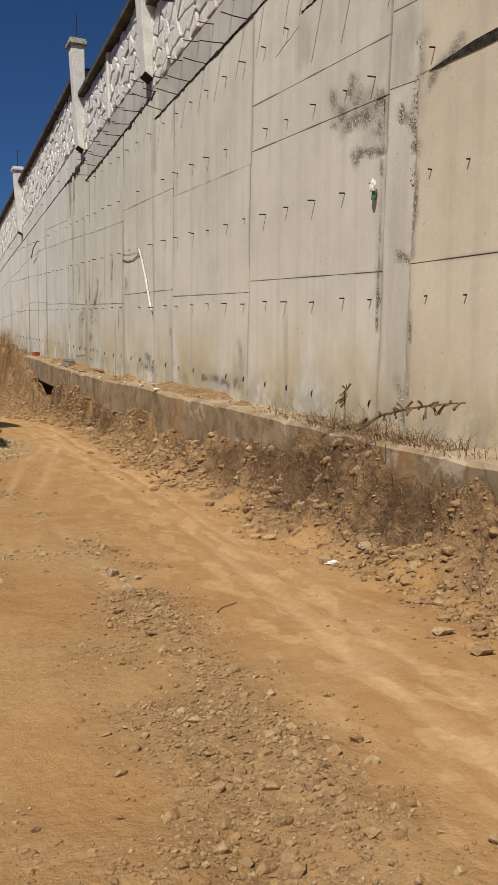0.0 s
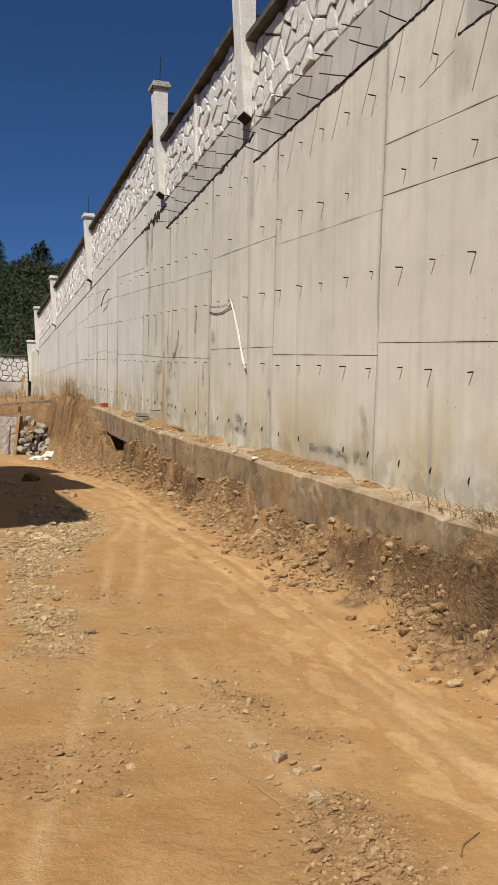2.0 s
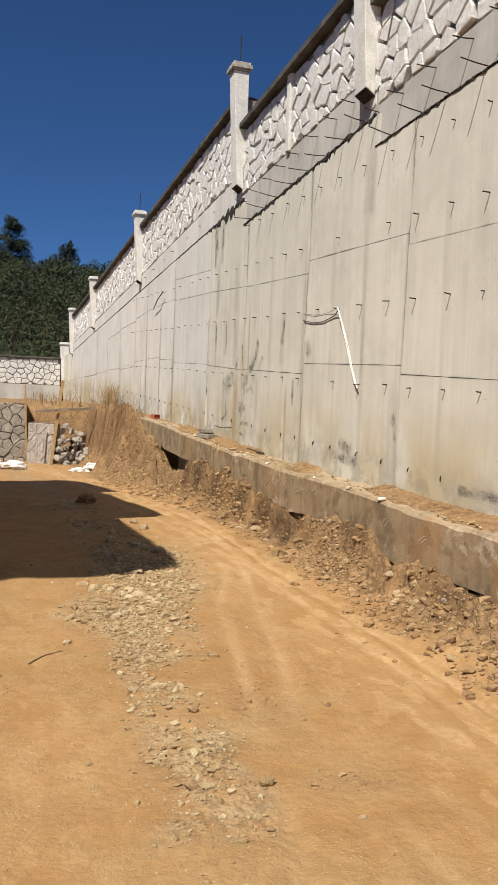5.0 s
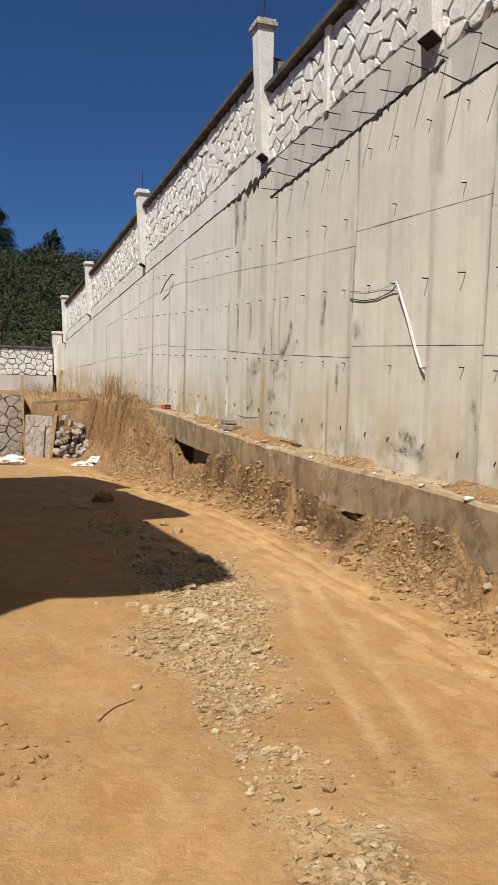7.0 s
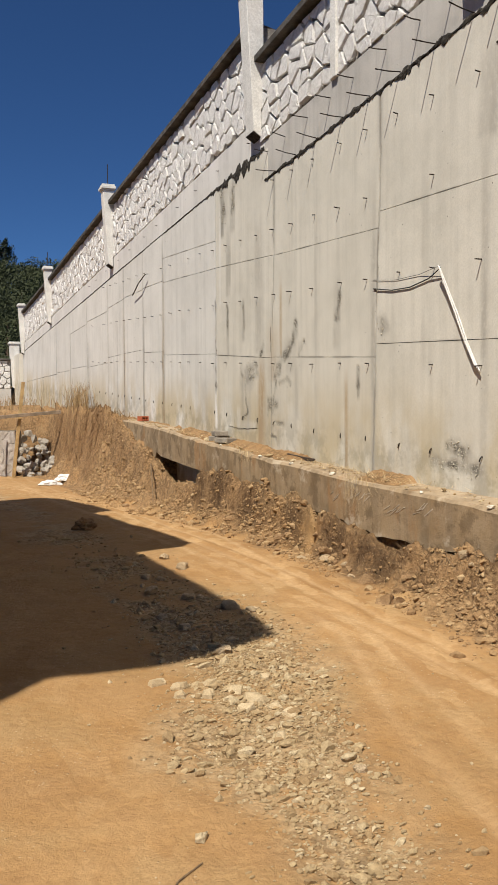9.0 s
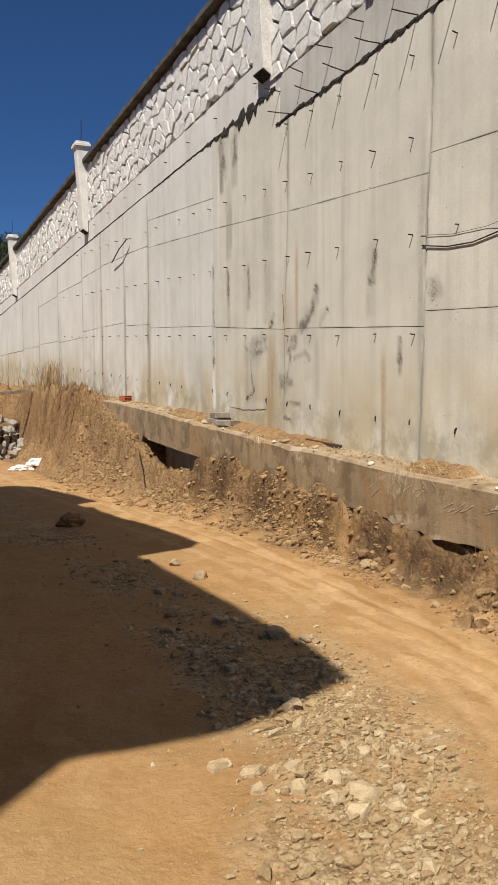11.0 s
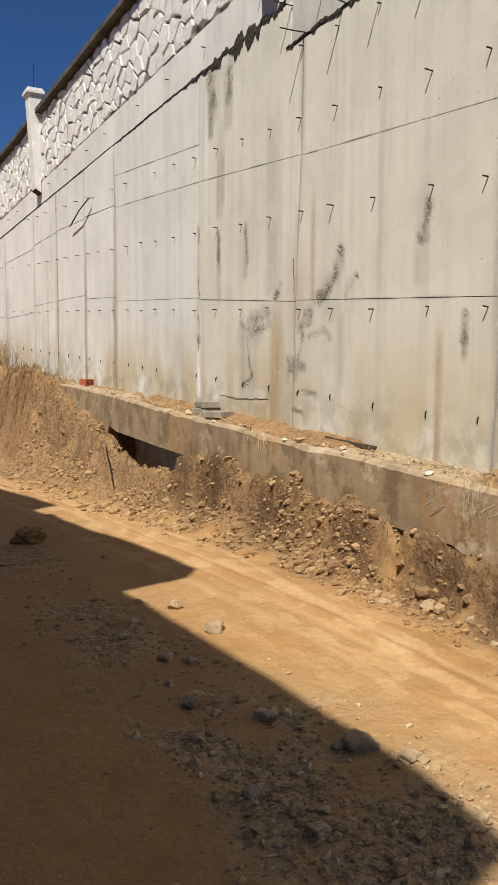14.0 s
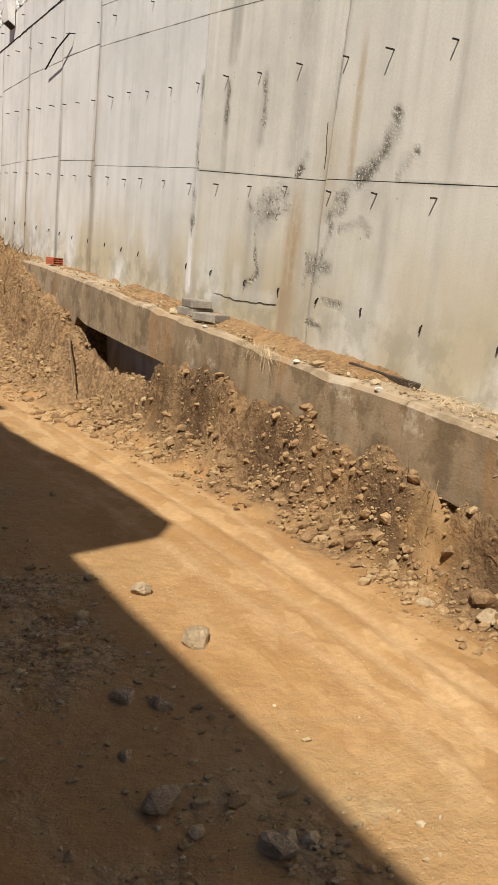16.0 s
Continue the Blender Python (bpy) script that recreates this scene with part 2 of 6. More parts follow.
def wall_marks(y, z):
    """The strength of each kind of mark on the wall's face, as arrays."""
    out = {k: np.zeros_like(y) for k in (*MARK_COLOURS, "comb")}
    wob = 0.03 * fbm(y * 2.0, z * 0.9, 3, 201)
    ragged = smooth(-0.55, 0.35, fbm(y * 12, z * 0.9, 3, 202)) * smooth(-0.9, 0.1, fbm(y * 3, z * 2.2, 3, 203))
    for kind, y0, z0, z1, w, strength in MARKS:
        f = (1 - smooth(0.3, 1.0, np.abs(y + wob * min(1, w * 8) - y0) / w)) * (1 - smooth(z1 - 0.4 * (z1 - z0), z1, z)) * smooth(z0 - 0.05, z0 + 0.05, z)
        out[kind] = np.maximum(out[kind], f * strength * (0.5 + 0.5 * ragged))
    cloud = smooth(-0.5, 0.4, fbm(y * 5, z * 4, 4, 204))
    for y0, z0, w, h, strength in BLOOMS:
        f = 1 - smooth(0.35, 1.1, np.hypot((y - y0) / w, (z - z0) / h) + 0.25 * fbm(y * 7, z * 6, 3, 205))
        out["darkened"] = np.maximum(out["darkened"], f * strength * (0.4 + 0.6 * cloud))
    broken = smooth(-0.3, 0.3, fbm(y * 9, z * 8, 2, 215))
    for w, *line in COMBS:
        d = np.full_like(y, 9.0)
        for (ay, az), (by, bz) in zip(line, line[1:]):
            t = np.clip(((y - ay) * (by - ay) + (z - az) * (bz - az)) / ((by - ay) ** 2 + (bz - az) ** 2), 0, 1)
            d = np.minimum(d, np.hypot(y - ay - t * (by - ay), z - az - t * (bz - az)))
        out["comb"] = np.maximum(out["comb"], (1 - smooth(0.2, 1.7, d / w + 0.8 * vnoise(y * 13, z * 13, 206))) * (0.35 + 0.65 * broken))
        out["darkened"] = np.maximum(out["darkened"], 0.25 * (1 - smooth(0.3, 2.2, d / w + 0.7 * vnoise(y * 8, z * 6, 214))))
    return out


def concrete(name, light, dark, stained=True, vary=0.25):
    n = Nodes(name, 0.9, 0.16, 0.003)
    big = n.noise(0.9, 5)
    mid = n.noise(5.0, 5, 0.6)
    fine = n.noise(70.0, 4, 0.7)
    runs = n.noise(1.0, 4, 0.6, n.scaled(3, 7.5, 0.32), 0.42, 0.72)
    c = n.mix(big, dark, light)
    c = n.mix(n.math("MULTIPLY", runs, 0.45), c, tuple(q * 0.72 for q in dark))
    c = n.mix(n.math("MULTIPLY", mid, 0.25), c, tuple(min(q * 1.12, 0.8) for q in light))
    c = n.mix(n.math("MULTIPLY", fine, 0.22), c, tuple(q * 0.6 for q in dark))
    spots = n.remap(n.cells(9.0), 0.035, 0.075, 1.0, 0.0)
    spots = n.math("MULTIPLY", spots, n.noise(3.0, 2, 0.5, None, 0.47, 0.56))
    c = n.mix(n.math("MULTIPLY", spots, 0.8), c, (0.07, 0.065, 0.055))
    height = n.math("ADD", n.math("MULTIPLY", fine, 0.5), mid)
    if stained:
        y, z = n.axis(1), n.axis(2)
        grit = n.math("MULTIPLY", n.math("MAXIMUM", n.remap(n.cells(55.0), 0.22, 0.5), n.noise(38.0, 4, 0.75, None, 0.48, 0.6)), n.noise(11.0, 5, 0.7, None, 0.22, 0.45))
        grain = n.noise(26.0, 5, 0.7, n.scaled(1, 1, 0.6), 0.25, 0.6)
        # ochre and moss above the ledge
        rise = n.math("SUBTRACT", z, n.math("ADD", n.math("MULTIPLY", y, 0.055), 0.42))
        foot = n.math("MULTIPLY", n.remap(rise, 1.0, 0.05), n.noise(1.1, 5, 0.6, n.scaled(1, 1.3, 0.7), 0.34, 0.6))
        c = n.mix(n.math("MULTIPLY", foot, 0.72), c, (0.45, 0.35, 0.17))
        low = n.math("MULTIPLY", n.remap(rise, 0.42, 0.0), n.noise(4.5, 5, 0.65, None, 0.42, 0.6))
        c = n.mix(n.math("MULTIPLY", low, 0.45), c, (0.21, 0.18, 0.12))
        for kind, colour in MARK_COLOURS.items():
            f = n.math("MULTIPLY", n.attribute(kind), n.remap(grain, 0.0, 1.0, 0.55, 1.0))
            c = n.mix(f, c, colour)
        comb = n.math("MULTIPLY", n.attribute("comb"), grit)
        c = n.mix(n.math("MULTIPLY", comb, 0.95), c, (0.09, 0.08, 0.06))
        height = n.math("SUBTRACT", height, n.math("MULTIPLY", comb, 7.0))
    if vary:
        c = n.mix(n.math("MULTIPLY", n.random(), vary), c, tuple(q * 0.85 for q in dark))
    return n.done(c, height)


def whitewash():
    n = Nodes("whitewashed_stone", 0.9, 0.6, 0.02)
    coarse, fine = n.noise(22.0, 5, 0.7), n.noise(60.0, 5, 0.7)
    c = n.mix(coarse, (0.70, 0.685, 0.655), (0.85, 0.84, 0.81))
    bare = n.noise(14.0, 5, 0.7, n.scaled(1, 1, 1, (4, 1, 7)), 0.58, 0.66)
    c = n.mix(n.math("MULTIPLY", bare, 0.25), c, (0.45, 0.42, 0.38))
    c = n.mix(n.math("MULTIPLY", n.random(), 0.12), c, (0.5, 0.48, 0.45))
    return n.done(c, n.math("ADD", n.math("MULTIPLY", fine, 0.5), coarse))


M_WALL = concrete("weathered_concrete", (0.70, 0.672, 0.592), (0.605, 0.582, 0.507))
M_WALL_PALE = concrete("lime_washed_concrete", (0.715, 0.705, 0.66), (0.63, 0.62, 0.578))
M_OCHRE = concrete("ochre_concrete", (0.70, 0.635, 0.51), (0.60, 0.54, 0.42))
M_BAND = concrete("band_concrete", (0.555, 0.535, 0.495), (0.41, 0.395, 0.365), stained=False, vary=0.0)
M_BAND_PALE = concrete("pale_render", (0.72, 0.705, 0.67), (0.62, 0.605, 0.57), stained=False, vary=0.0)
M_GROOVE = simple("groove", (0.14, 0.122, 0.098), (0.07, 0.062, 0.05), 6)
M_JOINT = simple("joint_dark", (0.10, 0.088, 0.072), (0.03, 0.027, 0.023), 26, 0.95, 0.8, 0.012)
M_STONE = whitewash()
M_MORTAR = simple("mortar", (0.44, 0.415, 0.375), (0.28, 0.26, 0.235), 9, 0.95, 0.8, 0.015)
M_PLASTER = simple("pillar_render", (0.80, 0.785, 0.74), (0.68, 0.665, 0.62), 5, 0.9, 0.2, 0.006)
M_CAP = simple("weathered_cap", (0.58, 0.55, 0.48), (0.33, 0.31, 0.26), 9, 0.92, 0.4, 0.008)
M_COPING = simple("coping_concrete", (0.15, 0.14, 0.125), (0.08, 0.074, 0.066), 5, 0.95, 0.7, 0.012)
M_STEEL = simple("rusty_steel", (0.055, 0.04, 0.03), (0.025, 0.02, 0.017), 30, 0.8)
M_WOOD = simple("raw_timber", (0.52, 0.36, 0.17), (0.38, 0.25, 0.11), 6, 0.8)
M_GREYWOOD = simple("grey_timber", (0.36, 0.28, 0.2), (0.22, 0.17, 0.12), 6, 0.85)
# near-black brown that stands in for shade in a gap
M_GAP_SHADE = simple("tarred_board", (0.10, 0.07, 0.05), (0.05, 0.036, 0.026), 6, 0.8)
M_RUBBLE = simple("rubble_stone", (0.63, 0.575, 0.49), (0.47, 0.42, 0.35), 4, 0.9, 0.8, 0.02, 0.45)
M_FACING = simple("pale_pink_facing", (0.74, 0.67, 0.59), (0.58, 0.50, 0.43), 7, 0.92, 0.9, 0.02, 0.3)
M_CORE = simple("rubble_core", (0.22, 0.18, 0.13), (0.13, 0.105, 0.075), 6)
M_BLOCK = simple("concrete_block", (0.36, 0.32, 0.26), (0.25, 0.22, 0.18), 9)
M_CLAY = simple("clay_block", (0.55, 0.16, 0.07), (0.40, 0.10, 0.05), 9)
M_WHITE = simple("white_plastic", (0.85, 0.84, 0.80), (0.72, 0.70, 0.66), 7, 0.45, 0.3)
M_CABLE = simple("cable_sheath", (0.02, 0.02, 0.02), (0.012, 0.012, 0.012), 20, 0.5)
M_GREEN = simple("green_plastic", (0.10, 0.30, 0.20), (0.05, 0.18, 0.11), 9, 0.4)


def dirt():
    n = Nodes("bare_earth", 0.95, 0.6, 0.02)
    big, mid = n.noise(0.55, 5, 0.6), n.noise(3.2, 5, 0.6)
    fine, grain = n.noise(24.0, 5, 0.7), n.noise(120.0, 3, 0.7)
    along = n.noise(1.0, 4, 0.55, n.scaled(5.5, 0.5, 1.0), 0.48, 0.66)
    c = n.mix(big, (0.322, 0.181, 0.070), (0.388, 0.230, 0.098))
    c = n.mix(n.math("MULTIPLY", mid, 0.4), c, (0.43, 0.275, 0.135))
    blot = n.noise(1.5, 6, 0.7, None, 0.50, 0.60)
    c = n.mix(n.math("MULTIPLY", blot, 0.35), c, (0.30, 0.17, 0.075))
    olive = n.noise(0.8, 6, 0.68, n.scaled(1, 1, 1, (11, 4, 0)), 0.49, 0.60)
    c = n.mix(n.math("MULTIPLY", olive, 0.4), c, (0.37, 0.255, 0.125))
    loose, packed, gravel = n.attribute("loose"), n.attribute("packed"), n.attribute("gravel")
    pale = n.math("MULTIPLY", packed, n.noise(2.4, 2, 0.45, n.scaled(2.7, 1.25, 1), 0.53, 0.57))
    c = n.mix(n.math("MULTIPLY", pale, 0.55), c, (0.57, 0.395, 0.21))
    c = n.mix(n.math("MULTIPLY", n.math("MULTIPLY", along, packed), 0.3), c, (0.52, 0.355, 0.19))
    c = n.mix(n.math("MULTIPLY", n.attribute("rut"), 0.42), c, (0.56, 0.395, 0.225))
    f = n.math("MULTIPLY", loose, n.noise(2.2, 5, 0.65, None, 0.12, 0.5))
    c = n.mix(n.math("MULTIPLY", f, 0.8), c, (0.345, 0.222, 0.118))
    tan = n.math("MULTIPLY", loose, n.noise(4.0, 4, 0.6, n.scaled(1, 1, 1, (7, 3, 0)), 0.50, 0.62))
    c = n.mix(n.math("MULTIPLY", tan, 0.6), c, (0.40, 0.272, 0.145))
    # crevices of the loose soil: their shade is painted as dark blotches
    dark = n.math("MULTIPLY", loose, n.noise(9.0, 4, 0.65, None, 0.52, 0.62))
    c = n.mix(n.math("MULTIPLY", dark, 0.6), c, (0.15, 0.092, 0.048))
    # dark brown patches along the footing, broken up by noise
    darkened = n.math("MULTIPLY", n.attribute("darkened"), n.noise(7.0, 5, 0.7, n.scaled(1, 1, 1, (2, 9, 4)), 0.3, 0.5))
    c = n.mix(n.math("MULTIPLY", darkened, 0.9), c, (0.065, 0.04, 0.022))
    g = n.math("MULTIPLY", gravel, n.noise(5.0, 5, 0.65, None, 0.32, 0.6))
    c = n.mix(n.math("MULTIPLY", g, 0.8), c, (0.45, 0.35, 0.215))
    c = n.mix(n.math("MULTIPLY", fine, 0.3), c, (0.24, 0.135, 0.06))
    peb = n.remap(n.cells(30.0), 0.10, 0.2, 1.0, 0.0)
    peb = n.math("MULTIPLY", peb, n.noise(2.0, 3, 0.5, None, 0.46, 0.6))
    c = n.mix(n.math("MULTIPLY", peb, 0.55), c, (0.52, 0.41, 0.27))
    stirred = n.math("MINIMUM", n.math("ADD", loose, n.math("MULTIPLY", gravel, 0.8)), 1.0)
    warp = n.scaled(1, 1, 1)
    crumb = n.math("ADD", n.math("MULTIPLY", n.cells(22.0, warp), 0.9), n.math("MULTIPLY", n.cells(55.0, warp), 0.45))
    # gaps between crumbs get their shade from colour as well as bump
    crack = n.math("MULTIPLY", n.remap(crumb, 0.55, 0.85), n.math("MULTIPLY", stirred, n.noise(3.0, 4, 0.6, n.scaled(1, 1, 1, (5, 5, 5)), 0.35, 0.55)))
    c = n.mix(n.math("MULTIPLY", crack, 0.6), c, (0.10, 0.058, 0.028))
    c = n.mix(1.0, c, (0.99, 0.975, 0.935), "MULTIPLY")
    woods = n.attribute("woods")
    c = n.mix(woods, c, (0.035, 0.045, 0.018))
    soft = n.math("ADD", n.math("SUBTRACT", 1.0, n.math("MULTIPLY", packed, 0.75)), n.math("MULTIPLY", loose, 1.6))
    h = n.math("MULTIPLY", n.math("ADD", n.math("ADD", mid, n.math("MULTIPLY", fine, 0.35)), n.math("ADD", n.math("MULTIPLY", grain, 0.12), n.math("MULTIPLY", peb, 0.4))), soft)
    h = n.math("SUBTRACT", h, n.math("MULTIPLY", n.math("MULTIPLY", crumb, stirred), 1.6))
    return n.done(c, h)


M_DIRT = dirt()
M_CLOD = simple("dry_clod", (0.40, 0.26, 0.135), (0.26, 0.155, 0.075), 9, 0.95, 0.7, 0.01)
M_PALE = simple("pale_limestone", (0.60, 0.475, 0.30), (0.48, 0.365, 0.215), 16, 0.92, 0.4, 0.006, 0.2)
M_ROCK = simple("dusty_rock", (0.60, 0.455, 0.29), (0.47, 0.35, 0.21), 7, 0.9, 0.7, 0.012, 0.25)


def straw_material():
    n = Nodes("dry_straw", 0.8)
    c = n.mix(n.island(), (0.17, 0.105, 0.05), (0.44, 0.31, 0.155))
    return n.done(c)


def pale_straw_material():
    n = Nodes("pale_straw", 0.75)
    c = n.mix(n.island(), (0.34, 0.24, 0.12), (0.62, 0.49, 0.29))
    return n.done(c)


def leaf_material(name, a, b):
    n = Nodes(name, 0.7)
    c = n.mix(n.island(), a, b)
    c = n.mix(n.math("MULTIPLY", n.noise(0.22, 3), 0.5), c, tuple(q * 0.6 for q in a))
    return n.done(c)


M_STRAW = straw_material()
M_PALE_STRAW = pale_straw_material()
M_ROOT = simple("brown_roots", (0.30, 0.18, 0.085), (0.16, 0.09, 0.045), 14)
M_LEAF = leaf_material("woodland_leaves", (0.014, 0.021, 0.007), (0.050, 0.060, 0.020))
M_NEEDLE = leaf_material("conifer_needles", (0.012, 0.022, 0.012), (0.032, 0.046, 0.022))
M_BARK = simple("bark", (0.14, 0.10, 0.07), (0.07, 0.05, 0.035), 8)
M_BRUSH = simple("dry_brush", (0.30, 0.205, 0.115), (0.16, 0.105, 0.06), 20)

# ---- ground: one sheet ----
FACE = 3.16                                             # front of the retaining wall
LEDGE = 2.80                                            # front of its footing
base_z = lerp_table(((-600, -0.06), (-3, -0.06), (0, -0.04), (5, -0.02), (8.5, 0.05), (10.5, 0.10), (13, 0.12), (19, 0.04), (27, -0.15), (60, -0.15)))
toe_x = lerp_table(((-3, 2.2), (2, 2.25), (4, 2.3), (5, 2.35), (6, 2.45), (7, 2.3), (8, 2.2), (9, 2.4), (10, 2.45), (12, 2.46), (13, 2.52), (14.5, 2.56), (16, 2.46), (18, 2.25), (20, 2.0), (22, 2.2)))
bank_z = lerp_table(((-3, 0.3), (3.4, 0.34), (4.3, 0.42), (5.3, 0.44), (6.0, 0.42), (7, 0.40), (7.7, 0.36), (8.1, 0.24), (8.35, 0.24), (8.7, 0.36), (10, 0.45), (10.8, 0.52), (11.3, 0.46), (11.8, 0.48), (12.4, 0.58), (14, 0.66), (15.6, 0.68), (16.5, 0.7), (17.2, 0.48), (18.6, 0.5), (19.4, 0.85), (20.3, 1.02), (21.2, 1.22), (22.3, 1.5)))
ledge_z = lerp_table(((-6, 0.35), (4, 0.62), (5.9, 0.70), (7.7, 0.77), (9.2, 0.82), (10.6, 0.90), (12.6, 0.95), (13.5, 1.0), (14.7, 1.05), (15.8, 1.12), (17.1, 1.19), (18.4, 1.28), (20.7, 1.41), (22.5, 1.48), (40, 1.7)))
CREST = [(2.75, 21.5), (2.82, 23.3), (2.86, 25.4), (2.88, 27.2), (2.55, 29.3), (0.8, 30.35), (-40, 30.35)]


def crest_distance(x, y):
    """How far a point lies outside the upper terrace."""
    best = np.full(np.shape(x), 1e9)
    side = np.zeros(np.shape(x))
    for (ax, ay), (bx, by) in zip(CREST, CREST[1:]):
        dx, dy = bx - ax, by - ay
        t = np.clip(((x - ax) * dx + (y - ay) * dy) / (dx * dx + dy * dy), 0, 1)
        d = np.hypot(x - ax - t * dx, y - ay - t * dy)
        s = dx * (y - ay) - dy * (x - ax)
        side = np.where(d < best, s, side)
        best = np.minimum(best, d)
    return np.where(side < 0, -best, best)


def toe_at(y):
    """The wandering foot of the bank."""
    return np.minimum(toe_x(y) - 0.05 + 0.14 * vnoise(y * 1.3, 2.0, 64) + 0.06 * vnoise(y * 4.1, 5.0, 65), 2.6)


def ground_z(x, y, detail=True):
    x, y = np.asarray(x, float), np.asarray(y, float)
    z = base_z(y) + 0 * x
    # bank against the footing
    t = np.clip((x - toe_at(y)) / (LEDGE - 0.06 - toe_at(y)), 0, 1)
    rise = np.clip(bank_z(y) - base_z(y), 0, 3)
    scarp = smooth(0.62 + 0.14 * vnoise(y * 2.3, 4.0, 301) + 0.06 * vnoise(y * 7.1, 6.0, 302), 0.96, t)
    bank = (0.42 * t ** 1.25 + 0.58 * scarp) * rise * (y < 40)
    bank = bank - 0.09 * smooth(-0.3, 0.6, vnoise(y * 1.3, 8.0, 303) + 0.2 * vnoise(y * 5.3, 1.0, 304)) * np.exp(-((x - LEDGE - 0.03) / 0.09) ** 2) * (y > 6.5) * (y < 19)
    inside = smooth(LEDGE - 0.02, LEDGE + 0.12, x)
    z = z + bank - inside * np.where((y > 16.6) & (y < 19.2), 0.35, 0.0)
    # the mound that buries the footing near the start
    mound = np.exp(-((y - 4.9) / 0.8) ** 2) * smooth(2.3, 2.8, x) * 0.07
    z = z + mound - 0.12 * np.exp(-((y - 11.85) / 0.4) ** 2 - ((x - 2.74) / 0.11) ** 2) - 0.06 * np.exp(-((y - 12.5) / 0.2) ** 2 - ((x - 2.74) / 0.1) ** 2)
    # terrace at the far end
    d = crest_distance(x, y)
    wide = np.where(x < 1.2, 0.1, np.interp(y, (22, 23, 25.5, 28.5), (0.75, 0.6, 0.42, 0.3)))
    up = 1 - smooth(-0.1, 1.0, d / wide)
    up = np.where(y > 21.2, up, 0) * smooth(21.2, 22.6, y)
    terrace = 1.55 + 0.02 * np.clip(y - 24, 0, 18) + 0.1 * vnoise(x * 0.8, y * 0.8, 9)
    z = np.maximum(z, z * (1 - up) + terrace * up)
    # behind the walls the hill stands higher
    z = np.where((x > 3.35) & (y < 41), 4.0, z)
    hill = smooth(43.0, 43.4, y) * 0.9 + np.clip(y - 46, 0, 75) * 0.205 + np.clip(y - 121, 0, 200) * 0.02
    z = z + np.where(y > 42.9, hill, 0)
    if detail:
        steep = np.clip(rise * t * 3.0 + 0.25 * (t > 0), 0, 1) + np.clip(up, 0, 1) * (up < 0.98) * 0.8
        near = (y > -3) & (y < 32) & (x > -5) & (x < LEDGE + 0.1)
        rough = 0.007 + 0.075 * steep + 0.016 * gravel_mask(x, y) + 0.022 * crumb_mask(x, y)
        z = z + near * rough * fbm(x * 3.1, y * 3.1, 4, 3) + near * (0.012 * fbm(x * 0.7, y * 0.5, 2, 21))
        lumps = np.abs(vnoise(x * 6.5, y * 6.5, 31)) ** 1.5
        crags = 0.5 - np.abs(fbm(x * 4.3, y * 3.1, 3, 37))
        z = z + near * steep * (0.07 * np.abs(fbm(x * 5.3, y * 4.7, 4, 35)) + 0.06 * lumps + 0.09 * (crags - 0.3) + 0.035 * np.abs(vnoise(x * 14, y * 12, 33)))
        # two wheel ruts
        for k, off in enumerate((0.0, 0.2)):
            c = track_x(y) + off
            g = left_x(y) + 0.3 * k
            z = z - near * (y > 4) * (y < 10) * 0.014 * smooth(-0.4, 0.1, vnoise(y * 1.1, 5.0 + k, 79)) * (np.exp(-((x - g) / 0.035) ** 2) - 0.8 * np.exp(-((x - g - 0.08) / 0.035) ** 2))
            z = z - near * 0.008 * np.exp(-((x - c) / 0.05) ** 2) + near * 0.005 * np.exp(-((np.abs(x - c) - 0.09) / 0.03) ** 2)
    return z


track_x = lerp_table(((-3, 1.1), (2, 1.44), (3.2, 1.56), (5, 1.72), (8, 1.8), (10.4, 1.78), (12, 1.9), (17, 1.8), (21, 1.4), (27, 0.4)))
cross_x = lerp_table(((7, 0.9), (8.45, 1.25), (9.24, 1.44), (10.35, 1.67), (11.4, 1.85), (12.8, 2.1), (15, 2.3), (18, 2.1), (22, 1.6)))
left_x = lerp_table(((-3, -0.9), (3, -0.3), (5, 0.25), (6.4, 0.55), (7.46, 0.75), (9.06, 1.08), (10.3, 1.5), (12.3, 1.68), (20, 1.2)))
strip_x = lerp_table(((-3, 0.75), (2, 0.85), (4.6, 0.88), (5.4, 0.1), (7, 0.12), (8, 0.3), (9, 0.45), (10, 0.66), (11, 0.76), (13, 0.7), (15, 0.55), (18, 0.4), (26, 0.2)))
strip_w = lerp_table(((-3, 0.3), (2, 0.25), (4, 0.28), (6, 0.32), (8, 0.4), (9, 0.5), (10, 0.55), (12, 0.6), (15, 0.5), (20, 0.3)))


def crumb_mask(x, y):
    """Patches of crumbled soil on the near yard."""
    a = smooth(0.1, 0.6, vnoise(x * 1.1, y * 0.9, 61) + 0.6 * vnoise(x * 3.0, y * 2.6, 62)) * smooth(1.35, 0.9, x) * smooth(9.0, 7.0, y)
    b = np.exp(-((x - np.interp(y, (2.2, 3.0, 3.8, 4.6, 5.6), (0.80, 0.74, 0.96, 1.02, 1.0)) + 0.05 * vnoise(y * 3, 1.0, 63)) / np.interp(y, (2.2, 3.8, 5.6), (0.26, 0.17, 0.1))) ** 2) * smooth(5.8, 4.2, y) * smooth(-0.6, 0.1, vnoise(x * 3, y * 2.2, 68)) * 1.2
    return np.clip(0.35 * a + b, 0, 1) * (y > -4)


